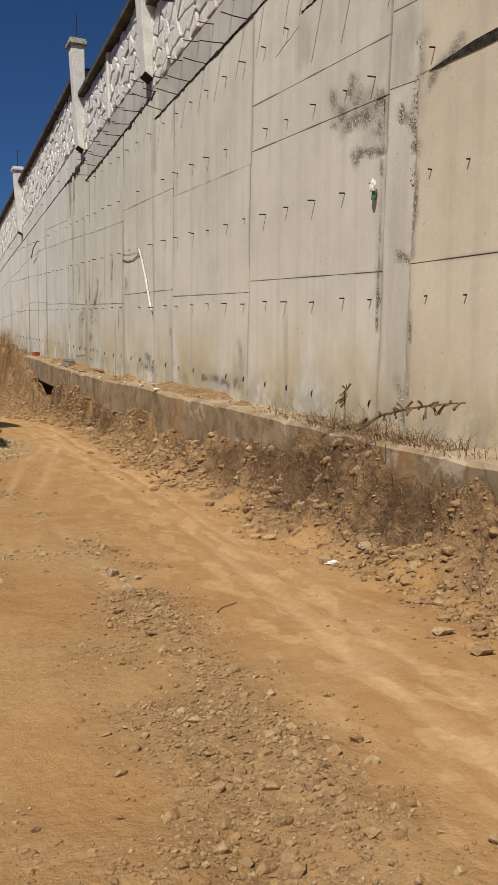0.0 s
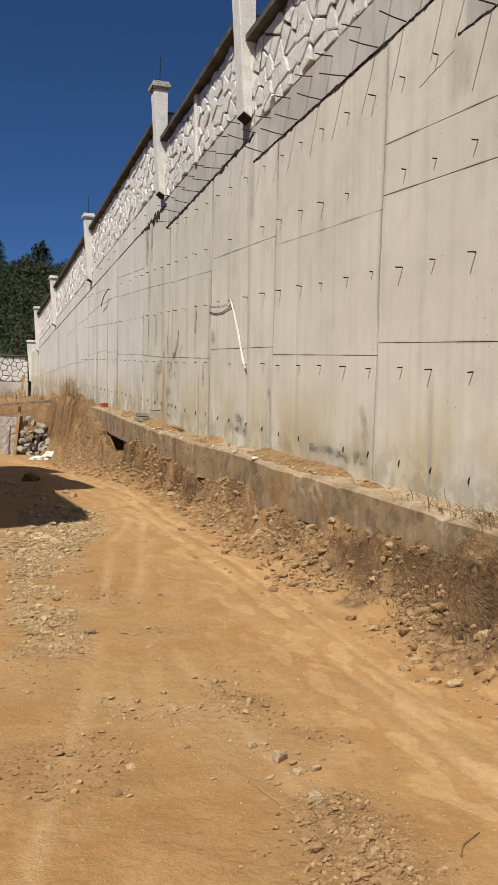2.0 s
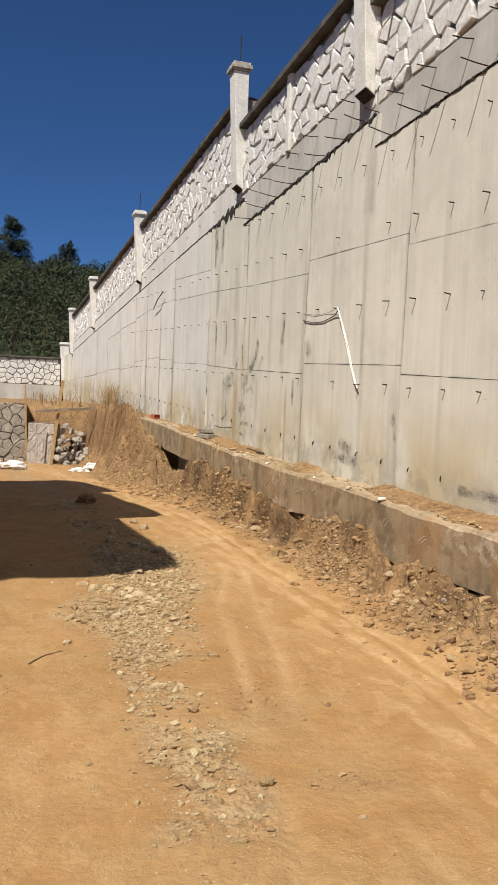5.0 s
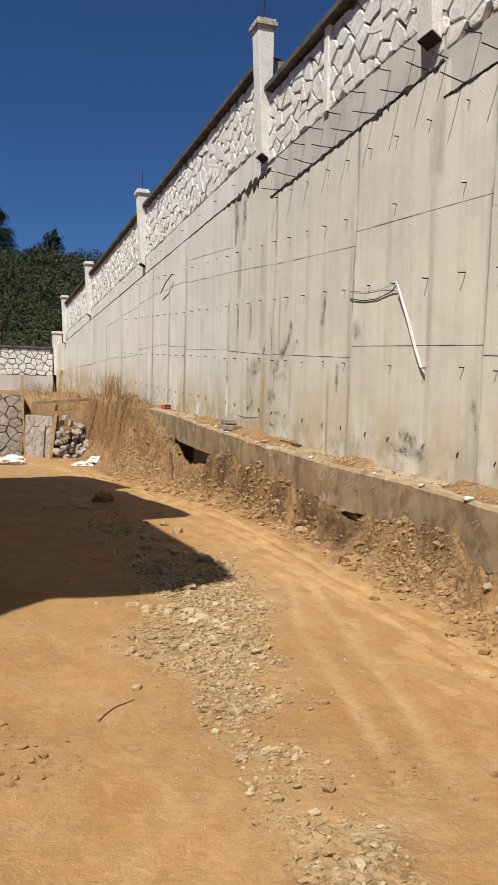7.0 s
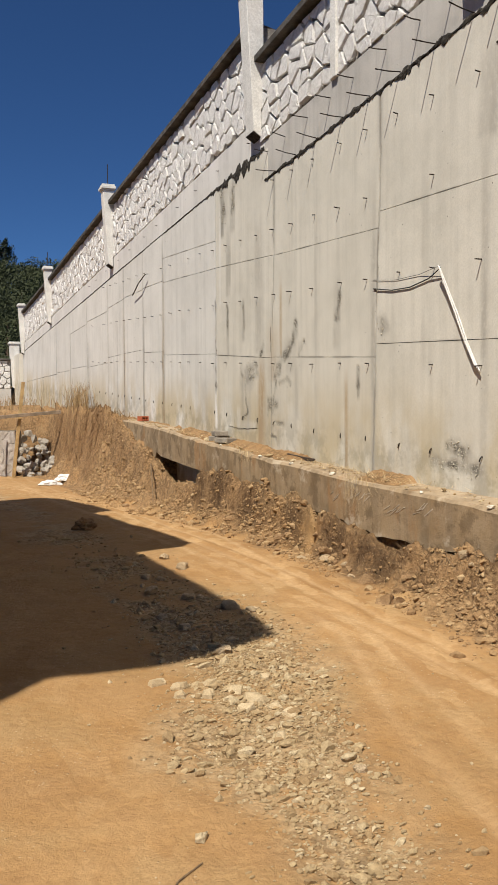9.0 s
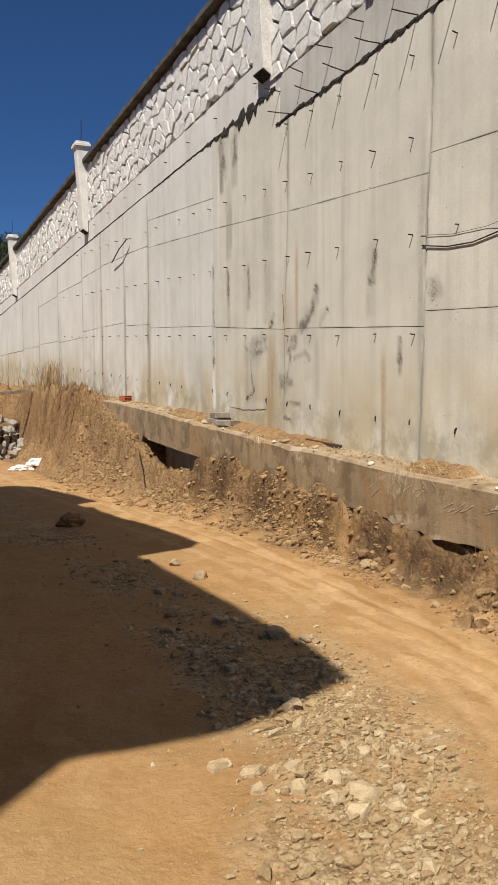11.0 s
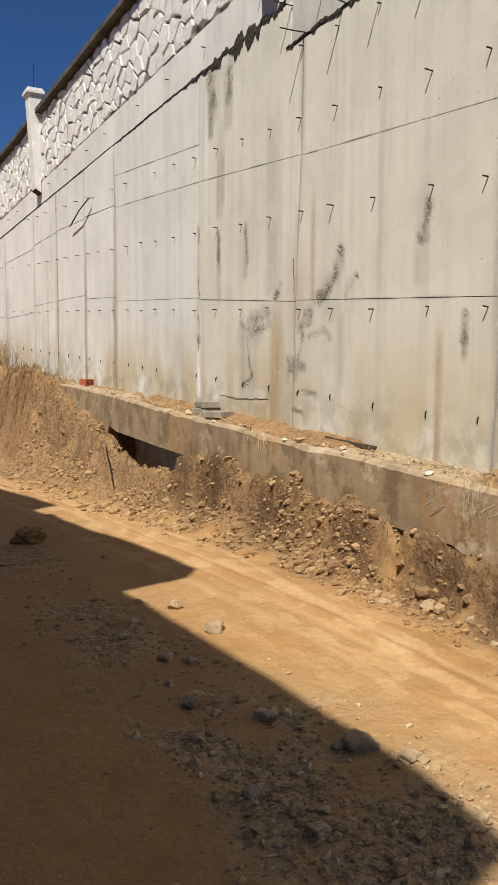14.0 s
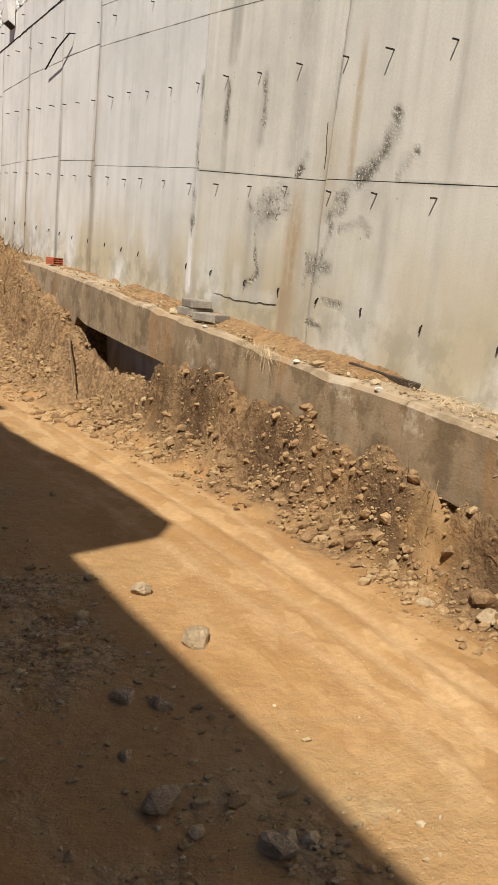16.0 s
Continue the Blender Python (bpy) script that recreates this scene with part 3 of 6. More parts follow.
def gravel_mask(x, y):
    edge = np.abs(x - strip_x(y) + 0.25 * vnoise(x * 1.3, y * 1.1, 51) + 0.12 * vnoise(x * 4.3, y * 3.1, 53)) / strip_w(y)
    clump = smooth(-0.25, 0.35, vnoise(x * 1.4, y * 0.9, 52) + 0.5 * vnoise(x * 4.0, y * 3.0, 54) + 0.65 * np.exp(-((y - 9.1) / 1.7) ** 2) - 0.1 * (y < 6.5))
    return (1 - smooth(0.4, 1.3, edge)) * (0.06 + 0.94 * clump) * np.interp(y, (4.6, 5.6), (0.12, 1.0))


def spans(*pieces):
    out = []
    for a, b, step in pieces:
        out += list(np.arange(a, b - step * 0.3, step))
    return np.array(out + [pieces[-1][1]])


# darker brown soil under the footing: x, y and its reach in both
DARK_SOIL = ((2.66, 5.0, 0.16, 0.7), (2.7, 4.0, 0.16, 0.6), (2.72, 6.0, 0.1, 0.5), (2.70, 11.85, 0.2, 0.5), (2.68, 12.55, 0.2, 0.3), (2.64, 13.4, 0.16, 0.3), (2.70, 14.6, 0.18, 0.5), (2.72, 15.9, 0.18, 0.4), (2.7, 8.3, 0.14, 0.25), (2.74, 10.1, 0.10, 0.25), (2.72, 16.6, 0.16, 0.3), (2.7, 6.9, 0.12, 0.3))


def build_ground():
    xs = np.concatenate([[-600, -250, -100, -50, -25, -14, -9], spans((-6, -3, 0.4), (-3, -1.4, 0.12), (-1.4, 1.9, 0.045), (1.9, 2.96, 0.022), (2.96, 3.34, 0.12)), [3.36, 4, 6, 9, 14, 20, 30, 50, 100, 250, 600]])
    ys = np.concatenate([[-600, -200, -60, -20, -8], spans((-5, 0, 0.25), (0, 18, 0.04), (18, 24, 0.055), (24, 31, 0.075), (31, 44, 0.5)), [46, 52, 60, 70, 80, 90, 100, 110, 121, 150, 200, 300, 600]])
    gx, gy = np.meshgrid(xs, ys)
    gz = ground_z(gx, gy)
    nx, ny = len(xs), len(ys)
    verts = np.stack([gx, gy, gz], -1).reshape(-1, 3)
    i = np.arange(nx * ny).reshape(ny, nx)
    faces = np.stack([i[:-1, :-1], i[:-1, 1:], i[1:, 1:], i[1:, :-1]], -1).reshape(-1, 4)
    me = bpy.data.meshes.new("ground")
    me.from_pydata(verts.tolist(), [], faces.tolist())
    me.shade_smooth()
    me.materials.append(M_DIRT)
    x, y = gx.ravel(), gy.ravel()
    t = np.clip((x - toe_at(y) + 0.02 + 0.16 * fbm(x * 2.6, y * 2.2, 3, 66)) / (LEDGE - toe_at(y)), 0, 1)
    d = crest_distance(x, y)
    loose = np.clip(smooth(0.0, 0.5, t) * (y < 22) + (y > 20) * (d < 0.9) * 0.85, 0, 1)
    loose = np.maximum(loose, 0.55 * crumb_mask(x, y))
    darkened = np.zeros_like(x)
    for dx, dy, wx, wy in DARK_SOIL:
        darkened = np.maximum(darkened, np.exp(-((x - dx) / wx) ** 2 - ((y - dy) / wy) ** 2))
    gravel = gravel_mask(x, y) * (1 - loose)
    ruts = np.zeros_like(x)
    for line, off, w in ((track_x, 0.0, 0.035), (track_x, 0.2, 0.03), (cross_x, 0.0, 0.035), (left_x, 0.0, 0.04)):
        ruts = np.maximum(ruts, np.exp(-((x - line(y) - off - 0.03 * vnoise(y * 0.9, off + 3.0, 77)) / w) ** 2) * smooth(-0.5, 0.2, vnoise(y * 0.8 + off * 9, 1.0, 78)))
    ruts = ruts * (1 - loose) * (1 - 0.7 * gravel)
    wide = np.exp(-((x - track_x(y) - 0.05) / 0.6) ** 2)
    packed = np.clip(0.7 * wide + 0.3 * np.exp(-((x + 0.45) / 0.4) ** 2) * (y > 4), 0, 1) * (1 - loose) * (1 - 0.8 * gravel)
    woods = (y > 44).astype(float)
    for name, values in (("loose", loose), ("darkened", darkened), ("gravel", gravel), ("packed", packed), ("rut", ruts), ("woods", woods)):
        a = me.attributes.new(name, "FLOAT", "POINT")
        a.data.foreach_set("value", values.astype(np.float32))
    return tagged(new("ground", me), "orange-brown bare earth yard with wheel tracks and a rough bank", "ground", kind="structure")


build_ground()

# ---- retaining wall ----
# stretches of the wall's upper edge: from y, to y, joint at both ends, stone foot at both ends, coping top at both ends
STEPS = (
    (-6.0, 6.40, 4.05, 4.18, 4.50, 4.62, 5.75, 5.85),
    (6.40, 10.78, 4.60, 4.50, 5.08, 4.92, 6.15, 6.05),
    (10.78, 15.29, 4.84, 4.62, 5.32, 5.13, 6.44, 6.22),
    (15.29, 24.00, 5.03, 4.74, 5.50, 5.14, 6.74, 6.42),
    (24.00, 33.00, 4.74, 4.42, 5.14, 4.78, 6.42, 6.06),
    (33.00, 40.60, 4.42, 4.15, 4.78, 4.48, 6.06, 5.80),
)


def step_at(y, k):
    for a, b, *v in STEPS:
        if y <= b:
            t = (y - a) / (b - a)
            return v[2 * k] * (1 - t) + v[2 * k + 1] * t
    return STEPS[-1][3 + 2 * k]


retaining_wall = tagged(new("wall_east"), "tall grey concrete retaining wall with formwork joints and rust streaks", "wall", kind="structure")
for a, b, j0, j1, s0, s1, c0, c1 in STEPS:
    bm = bmesh.new()
    add_prism(bm, [(FACE + 0.022, a, -0.6), (FACE + 0.022, b, -0.6), (FACE + 0.022, b, j1 - 0.012), (FACE + 0.022, a, j0 - 0.012)], (0.4, 0, 0))
    part("wall_core", bm, M_GROOVE, retaining_wall)
    bm = bmesh.new()
    add_prism(bm, [(FACE + 0.012, a + 0.004, j0), (FACE + 0.012, b - 0.004, j1), (FACE + 0.012, b - 0.004, s1), (FACE + 0.012, a + 0.004, s0)], (0.4, 0, 0))
    part("cap_beam", bm, M_BAND_PALE if a > 15 else M_BAND, retaining_wall, "rough cast beam above a dark open joint")

# columns of formwork panels: y at mid height, and the heights of their level joints at the near and far side
COLUMNS = (
    (-6.0, 2.2, ((1.68, 1.74), (2.90, 2.98))),
    (2.2, 4.67, ((1.74, 1.84), (2.98, 3.08))),
    (4.67, 5.04, ((3.06, 3.10), (3.58, 3.62))),
    (5.04, 7.52, ((1.83, 2.00), (3.07, 3.26), (3.48, 3.69))),
    (7.52, 10.03, ((1.89, 2.05), (3.15, 3.31))),
    (10.03, 12.57, ((2.14, 2.28), (3.42, 3.58))),
    (12.57, 15.09, ((2.15, 2.31), (3.42, 3.60))),
    (15.09, 17.13, ((2.30, 2.47), (3.61, 3.79))),
    (17.13, 19.95, ((2.49, 2.66), (3.79, 3.99), (4.20, 4.43))),
    (19.95, 21.36, ((2.72, 2.80), (4.02, 4.08))),
    (21.36, 22.95, ((2.86, 2.89), (4.06, 4.10))),
    (22.95, 24.55, ((2.89, 2.90), (4.08, 4.06))),
    (24.55, 27.0, ((2.78, 2.80), (4.00, 4.00))),
    (27.0, 29.5, ((2.84, 2.88), (3.95, 3.9))),
    (29.5, 32.0, ((2.84, 2.88),)),
    (32.0, 35.0, ((2.84, 2.86),)),
    (35.0, 40.58, ((2.86, 2.86),)),
)
LEAN = -0.045


def build_panels():
    """Cast panels as fine sheets with a turned-back rim: chipped edges, dirt in the joints, bare gravel."""
    rng = random.Random(4)
    gap, level = 0.006, 0.003
    for a, b, rows in COLUMNS:
        edges = [(-0.55, -0.55)] + list(rows) + [None]
        fine = 0.028 if a < 17 else 0.05 if a < 22 else 0.12
        for lo, hi in zip(edges, edges[1:]):
            ya, yb = a + gap, b - gap
            breaks = [q for s in STEPS for q in (s[1] - 0.001, s[1] + 0.001) if ya < s[1] < yb]
            us = sorted({ya, ya + 0.008, ya + 0.022, *breaks, yb - 0.022, yb - 0.008, yb, *np.arange(ya + 0.04, yb - 0.03, fine).tolist()})
            us = np.array(us)
            t = (us - ya) / (yb - ya)
            z0 = lo[0] + (lo[1] - lo[0]) * t + level
            if hi is None:
                z1 = np.array([step_at(float(q), 0) for q in us]) - 0.016 - 0.008 * np.abs(vnoise(us * 9, 1.0, 207))
            else:
                z1 = hi[0] + (hi[1] - hi[0]) * t - level
            tall = float(np.max(z1 - z0))
            vs = np.array(sorted({0.0, 0.007 / tall, 0.02 / tall, 1 - 0.02 / tall, 1 - 0.007 / tall, 1.0, *np.arange(0.035 / tall, 1 - 0.03 / tall, fine / tall).tolist()}))
            y, v = np.meshgrid(us, vs)
            z = z0 + (z1 - z0) * v
            lean = LEAN * (np.minimum(z, 4.2) - 2.0)
            y = y + lean * ((1 - t) * (3 < a < 17) + t * (3 < b < 17))
            side = np.minimum(us - ya, yb - us) + 0 * y
            ends = np.minimum(z - z0, z1 - z)
            out = rng.uniform(-0.004, 0.005) - (0.006 if b < 4.7 else 0)
            m = wall_marks(y, z)
            chip = smooth(0.1, 0.7, fbm(y * 6, z * 6, 3, 208))
            x = FACE + out + 0.0025 * fbm(y * 0.9, z * 1.1, 2, 209) + 0.004 * chip * (1 - smooth(0.0, 0.02, side))
            x = x + m["comb"] * 0.006 * np.abs(vnoise(y * 30, z * 30, 210))
            # dirt gathers at the open edges, unevenly
            wet = smooth(-0.5, 0.5, fbm(z * 1.3 + 7 * a, y * 0.3, 3, 211)) * np.where(np.abs(y - 17.15) < 0.2, 0.1, 1.0)
            seam = (1 - smooth(0.002, 0.018, side)) * (0.12 + 0.8 * wet)
            flat = (1 - smooth(0.001, 0.010, ends)) * 0.8 * smooth(-0.5, 0.6, fbm(y * 3.1, z * 0.5, 3, 212))
            m["soot"] = np.maximum(m["soot"], np.maximum(seam, flat) * 0.9)
            m["darkened"] = np.maximum(m["darkened"], (1 - smooth(0.01, 0.07, side)) * wet * 0.55)
            nv, nu = y.shape
            i = np.arange(nv * nu).reshape(nv, nu)
            faces = np.stack([i[:-1, :-1], i[1:, :-1], i[1:, 1:], i[:-1, 1:]], -1).reshape(-1, 4).tolist()
            verts = np.stack([x, y, z], -1).reshape(-1, 3)
            rim = np.concatenate([i[0, :-1], i[:-1, -1], i[-1, :0:-1], i[:0:-1, 0]])
            back = verts[rim] + np.array((0.03, 0, 0))
            k, n = len(verts), len(rim)
            faces += [(int(rim[q]), int(rim[(q + 1) % n]), k + (q + 1) % n, k + q) for q in range(n)]
            me = bpy.data.meshes.new("concrete_panel")
            me.from_pydata(np.concatenate([verts, back]).tolist(), [], faces)
            me.materials.append(M_OCHRE if b < 4.7 else M_WALL if a < 17 else M_WALL_PALE)
            for kind, values in m.items():
                at = me.attributes.new(kind, "FLOAT", "POINT")
                full = values.ravel()
                at.data.foreach_set("value", np.concatenate([full, full[rim]]).astype(np.float32))
            ob = new("concrete_panel", me)
            ob.parent = retaining_wall


build_panels()


def crack(name, line, width, seed, x=FACE - 0.002):
    """An open crack: a thin dark ragged ribbon along a line of (y, z)."""
    rng = random.Random(seed)
    pts = []
    for (ay, az), (by, bz) in zip(line, line[1:]):
        n = max(2, int(math.hypot(by - ay, bz - az) / 0.015))
        pts += [(ay + (by - ay) * k / n, az + (bz - az) * k / n) for k in range(n)]
    pts.append(line[-1])
    verts, faces = [], []
    for k, (y, z) in enumerate(pts):
        p, q = pts[max(k - 1, 0)], pts[min(k + 1, len(pts) - 1)]
        d = math.hypot(q[0] - p[0], q[1] - p[1])
        ny, nz = -(q[1] - p[1]) / d, (q[0] - p[0]) / d
        off = 0.008 * float(fbm(k * 0.15, seed, 3, seed))
        w = width * (0.25 + rng.random() * 0.6 + 0.5 * max(0, float(vnoise(k * 0.3, 2.0, seed + 1))))
        y, z = y + ny * off, z + nz * off
        verts += [(x + 0.012, y - ny * w, z - nz * w), (x, y, z), (x + 0.012, y + ny * w, z + nz * w)]
    for k in range(len(pts) - 1):
        for i in range(2):
            faces.append((3 * k + i, 3 * k + i + 1, 3 * k + i + 4, 3 * k + i + 3))
    ob = new(name, raw_mesh(name, verts, faces, M_JOINT))
    ob.parent = retaining_wall
    return ob


crack("crack", ((16.62, 1.395), (16.2, 1.36), (15.9, 1.375), (15.58, 1.38)), 0.0055, 5)
crack("crack", ((15.13, 2.7), (15.11, 2.5), (15.12, 2.38)), 0.005, 6)
crack("crack", ((18.2, 4.62), (17.8, 4.63), (17.3, 4.57)), 0.008, 9)
crack("crack", ((6.9, 3.98), (6.6, 4.04), (6.42, 4.07)), 0.004, 10)
crack("crack", ((5.06, 3.1), (5.045, 2.9), (5.05, 2.7)), 0.008, 11)


def bare_gravel():
    """Pebbles standing out of the honeycombed places."""
    rng = random.Random(14)
    shapes = [rock_shape(rng, ICO1, 1.0, 0.8, 6) for _ in range(20)]
    f0 = np.array(ICO1[1])
    verts, faces = [], []
    for w, *line in COMBS:
        for (ay, az), (by, bz) in zip(line, line[1:]):
            n = int(math.hypot(by - ay, bz - az) * w * 2 * 2300) + 3
            for _ in range(n):
                t = rng.random()
                y, z = ay + t * (by - ay) + rng.gauss(0, 0.75) * w, az + t * (bz - az) + rng.gauss(0, 0.75) * w
                if vnoise(y * 13, z * 13, 213) < rng.uniform(-0.5, 0.3):
                    continue
                size = rng.uniform(0.004, 0.011)
                verts.append(shapes[rng.randrange(20)] * size + np.array((FACE + 0.004, y, z)))
                faces.append(f0 + 12 * len(faces))
    ob = new("bare_gravel", raw_mesh("bare_gravel", np.concatenate(verts).tolist(), np.concatenate(faces).tolist(), M_AGGREGATE))
    ob.parent = retaining_wall
    ob["kind"] = "stuff"


def ledge_face(y):
    return LEDGE + 0.012 * float(fbm(y * 1.6, 0.7, 3, 6))


def build_ledge():
    """The footing: a rough beam with an uneven arris, broken into its pours."""
    rng = random.Random(8)
    cuts = [-6.0, 1.0, 4.4, 8.2, 11.15, 13.55, 15.0, 17.4, 20.0, 22.8]
    for a, b in zip(cuts, cuts[1:]):
        ys = np.arange(a + 0.003, b - 0.02, 0.09).tolist() + [b - 0.003]
        rows = []
        for y in ys:
            top = float(ledge_z(y)) + 0.007 * float(fbm(y * 2.2, 0.3, 3, 5))
            nick = max(0.0, float(vnoise(y * 3.7, 2.0, 71)) - 0.45) * 0.035
            low = float(bank_z(y)) - (0.07 + 0.06 * float(fbm(y * 3.3, 1.0, 3, 305)) if y > 6.5 else 0.3)
            if 16.4 < y < 19.3:
                low = float(np.interp(y, (16.4, 16.8, 17.6, 19.0, 19.3), (0.60, 0.72, 0.76, 0.84, 0.9)))
            elif 8.0 < y < 8.6:
                low = 0.33
            face = ledge_face(y)
            rows.append([(FACE + 0.02, y, low), (face + 0.01, y, low), (face + 0.004, y, low + 0.45 * (top - low)), (face, y, top - 0.03 - nick), (face + 0.025 + nick * 0.8, y, top - 0.004), (face + 0.17, y, top + 0.012 * float(vnoise(y * 5, 3.0, 72))), (FACE + 0.02, y, top + 0.01)])
        bm = bmesh.new()
        vs = [[bm.verts.new(p) for p in r] for r in rows]
        n = len(vs[0])
        for q, w in zip(vs, vs[1:]):
            for k in range(n):
                bm.faces.new((q[k], q[(k + 1) % n], w[(k + 1) % n], w[k]))
        bm.faces.new(vs[0][::-1])
        bm.faces.new(vs[-1])
        bmesh.ops.recalc_face_normals(bm, faces=bm.faces)
        part("footing_pour", bm, M_FOOT, footing)


def footing_material():
    n = Nodes("footing_concrete", 0.92, 0.3, 0.008)
    big, mid, fine = n.noise(1.1, 5, 0.6), n.noise(6.0, 5, 0.65), n.noise(60, 4, 0.7)
    c = n.mix(big, (0.25, 0.172, 0.093), (0.37, 0.275, 0.165))
    runs = n.noise(1.0, 4, 0.6, n.scaled(2, 5.5, 0.5), 0.42, 0.66)
    c = n.mix(n.math("MULTIPLY", runs, 0.6), c, (0.15, 0.11, 0.068))
    c = n.mix(n.math("MULTIPLY", mid, 0.28), c, (0.47, 0.375, 0.26))
    patch = n.noise(3.6, 5, 0.7, n.scaled(1, 1, 1, (3, 5, 1)), 0.50, 0.60)
    c = n.mix(n.math("MULTIPLY", patch, 0.6), c, (0.12, 0.082, 0.046))
    rust = n.noise(1.0, 5, 0.65, n.scaled(1, 1.6, 0.6), 0.53, 0.63)
    c = n.mix(n.math("MULTIPLY", rust, 0.6), c, (0.34, 0.185, 0.075))
    smear = n.noise(2.2, 5, 0.7, n.scaled(1, 1, 1, (8, 2, 6)), 0.57, 0.66)
    c = n.mix(n.math("MULTIPLY", smear, 0.7), c, (0.54, 0.46, 0.35))
    c = n.mix(n.math("MULTIPLY", fine, 0.3), c, (0.22, 0.17, 0.11))
    flat = n.t.nodes.new("ShaderNodeSeparateXYZ")
    n.put(flat.inputs[0], n.t.nodes.new("ShaderNodeNewGeometry").outputs["Normal"])
    dusty = n.math("MULTIPLY", n.remap(flat.outputs[2], 0.5, 0.85), n.noise(3.0, 4, 0.6, None, 0.3, 0.6))
    c = n.mix(n.math("MULTIPLY", dusty, 0.65), c, (0.43, 0.335, 0.225))
    return n.done(c, n.math("ADD", mid, n.math("MULTIPLY", fine, 0.5)))


M_FOOT = footing_material()
footing = tagged(new("footing"), "brown-stained concrete footing ledge with a chipped edge", "footing", kind="structure")
build_ledge()


# ---- stone fence on the wall ----
def clip_poly(poly, a, b, c):
    """Keeps the part of a polygon where a*u + b*v <= c."""
    out = []
    for p, q in zip(poly, poly[1:] + poly[:1]):
        dp, dq = a * p[0] + b * p[1] - c, a * q[0] + b * q[1] - c
        if dp <= 0:
            out.append(p)
        if dp * dq < 0:
            t = dp / (dp - dq)
            out.append((p[0] + t * (q[0] - p[0]), p[1] + t * (q[1] - p[1])))
    return out


def stone_cells(u0, u1, lo, hi, size, seed, flat=1.0, joint=0.016):
    """Polygons of a random rubble pattern between two slanting lines lo and hi (each: value at u0, at u1)."""
    rng = random.Random(seed)
    seeds = []
    rows = max(2, round((hi[0] - lo[0]) / (size * flat)))
    cols = max(2, round((u1 - u0) / size))
    for i in range(-1, cols + 1):
        for j in range(-1, rows + 1):
            u = u0 + (i + 0.5 + 0.5 * (j % 2) + rng.uniform(-0.42, 0.42)) * (u1 - u0) / cols
            t = (u - u0) / (u1 - u0)
            v = lo[0] + t * (lo[1] - lo[0]) + (j + 0.5 + rng.uniform(-0.36, 0.36)) * (hi[0] - lo[0]) / rows
            seeds.append((u, v))
    for n, (u, v) in enumerate(seeds):
        r = size * 1.6
        poly = [(u - r, v - r), (u + r, v - r), (u + r, v + r), (u - r, v + r)]
        for m, (p, q) in enumerate(seeds):
            d = math.hypot(p - u, q - v)
            if m != n and d < 3.2 * size:
                a, b = (p - u) / d, (q - v) / d
                poly = clip_poly(poly, a, b, a * u + b * v + d / 2 - joint * rng.uniform(0.6, 1.6))
                if len(poly) < 3:
                    break
        if len(poly) < 3:
            continue
        poly = clip_poly(poly, -1, 0, -(u0 + 0.01))
        poly = clip_poly(poly, 1, 0, u1 - 0.01)
        for line, sign in ((lo, -1), (hi, 1)):
            k = (line[1] - line[0]) / (u1 - u0)
            if len(poly) >= 3:
                poly = clip_poly(poly, -sign * k, sign, sign * (line[0] - k * u0) - 0.012)
        if len(poly) < 3:
            continue
        area = 0.5 * abs(sum(p[0] * q[1] - q[0] * p[1] for p, q in zip(poly, poly[1:] + poly[:1])))
        if area > 0.1 * size * size:
            yield poly, rng


def stone_verts(poly, rng, place, depth):
    """A stone with a chamfered, uneven face; place maps (u, v, out) to the world."""
    cu = sum(p[0] for p in poly) / len(poly)
    cv = sum(p[1] for p in poly) / len(poly)
    n = len(poly)
    rise = depth * rng.uniform(0.75, 1.25)
    verts, faces = [], []
    for f, d in ((1.0, -0.02), (0.985, 0.7 * rise), (0.92, rise), (0.55, rise * 1.03)):
        for p in poly:
            w = rng.uniform(-0.009, 0.009) if d > 0 else 0
            verts.append(place(cu + (p[0] - cu) * f + w, cv + (p[1] - cv) * f + w, d + (rng.uniform(-0.06, 0.06) * rise if d > 0.6 * rise else 0)))
    verts.append(place(cu, cv, rise * rng.uniform(0.98, 1.12)))
    for r in range(3):
        for k in range(n):
            faces.append((r * n + k, r * n + (k + 1) % n, (r + 1) * n + (k + 1) % n, (r + 1) * n + k))
    for k in range(n):
        faces.append((3 * n + k, 3 * n + (k + 1) % n, 4 * n))
    return verts, faces


def lay_stones(parent, name, u0, u1, lo, hi, size, seed, place, depth, mat, joined=False, flat=1.0, joint=0.016):
    allv, allf = [], []
    for poly, rng in stone_cells(u0, u1, lo, hi, size, seed, flat, joint):
        v, f = stone_verts(poly, rng, place, depth)
        if joined:
            k = len(allv)
            allv += v
            allf += [tuple(i + k for i in q) for q in f]
        else:
            ob = new(name, raw_mesh(name, v, f, mat))
            ob.parent = parent
    if joined:
        ob = new("stones", raw_mesh("stones", allv, allf, mat))
        ob.parent = parent
        ob["kind"] = "stuff"


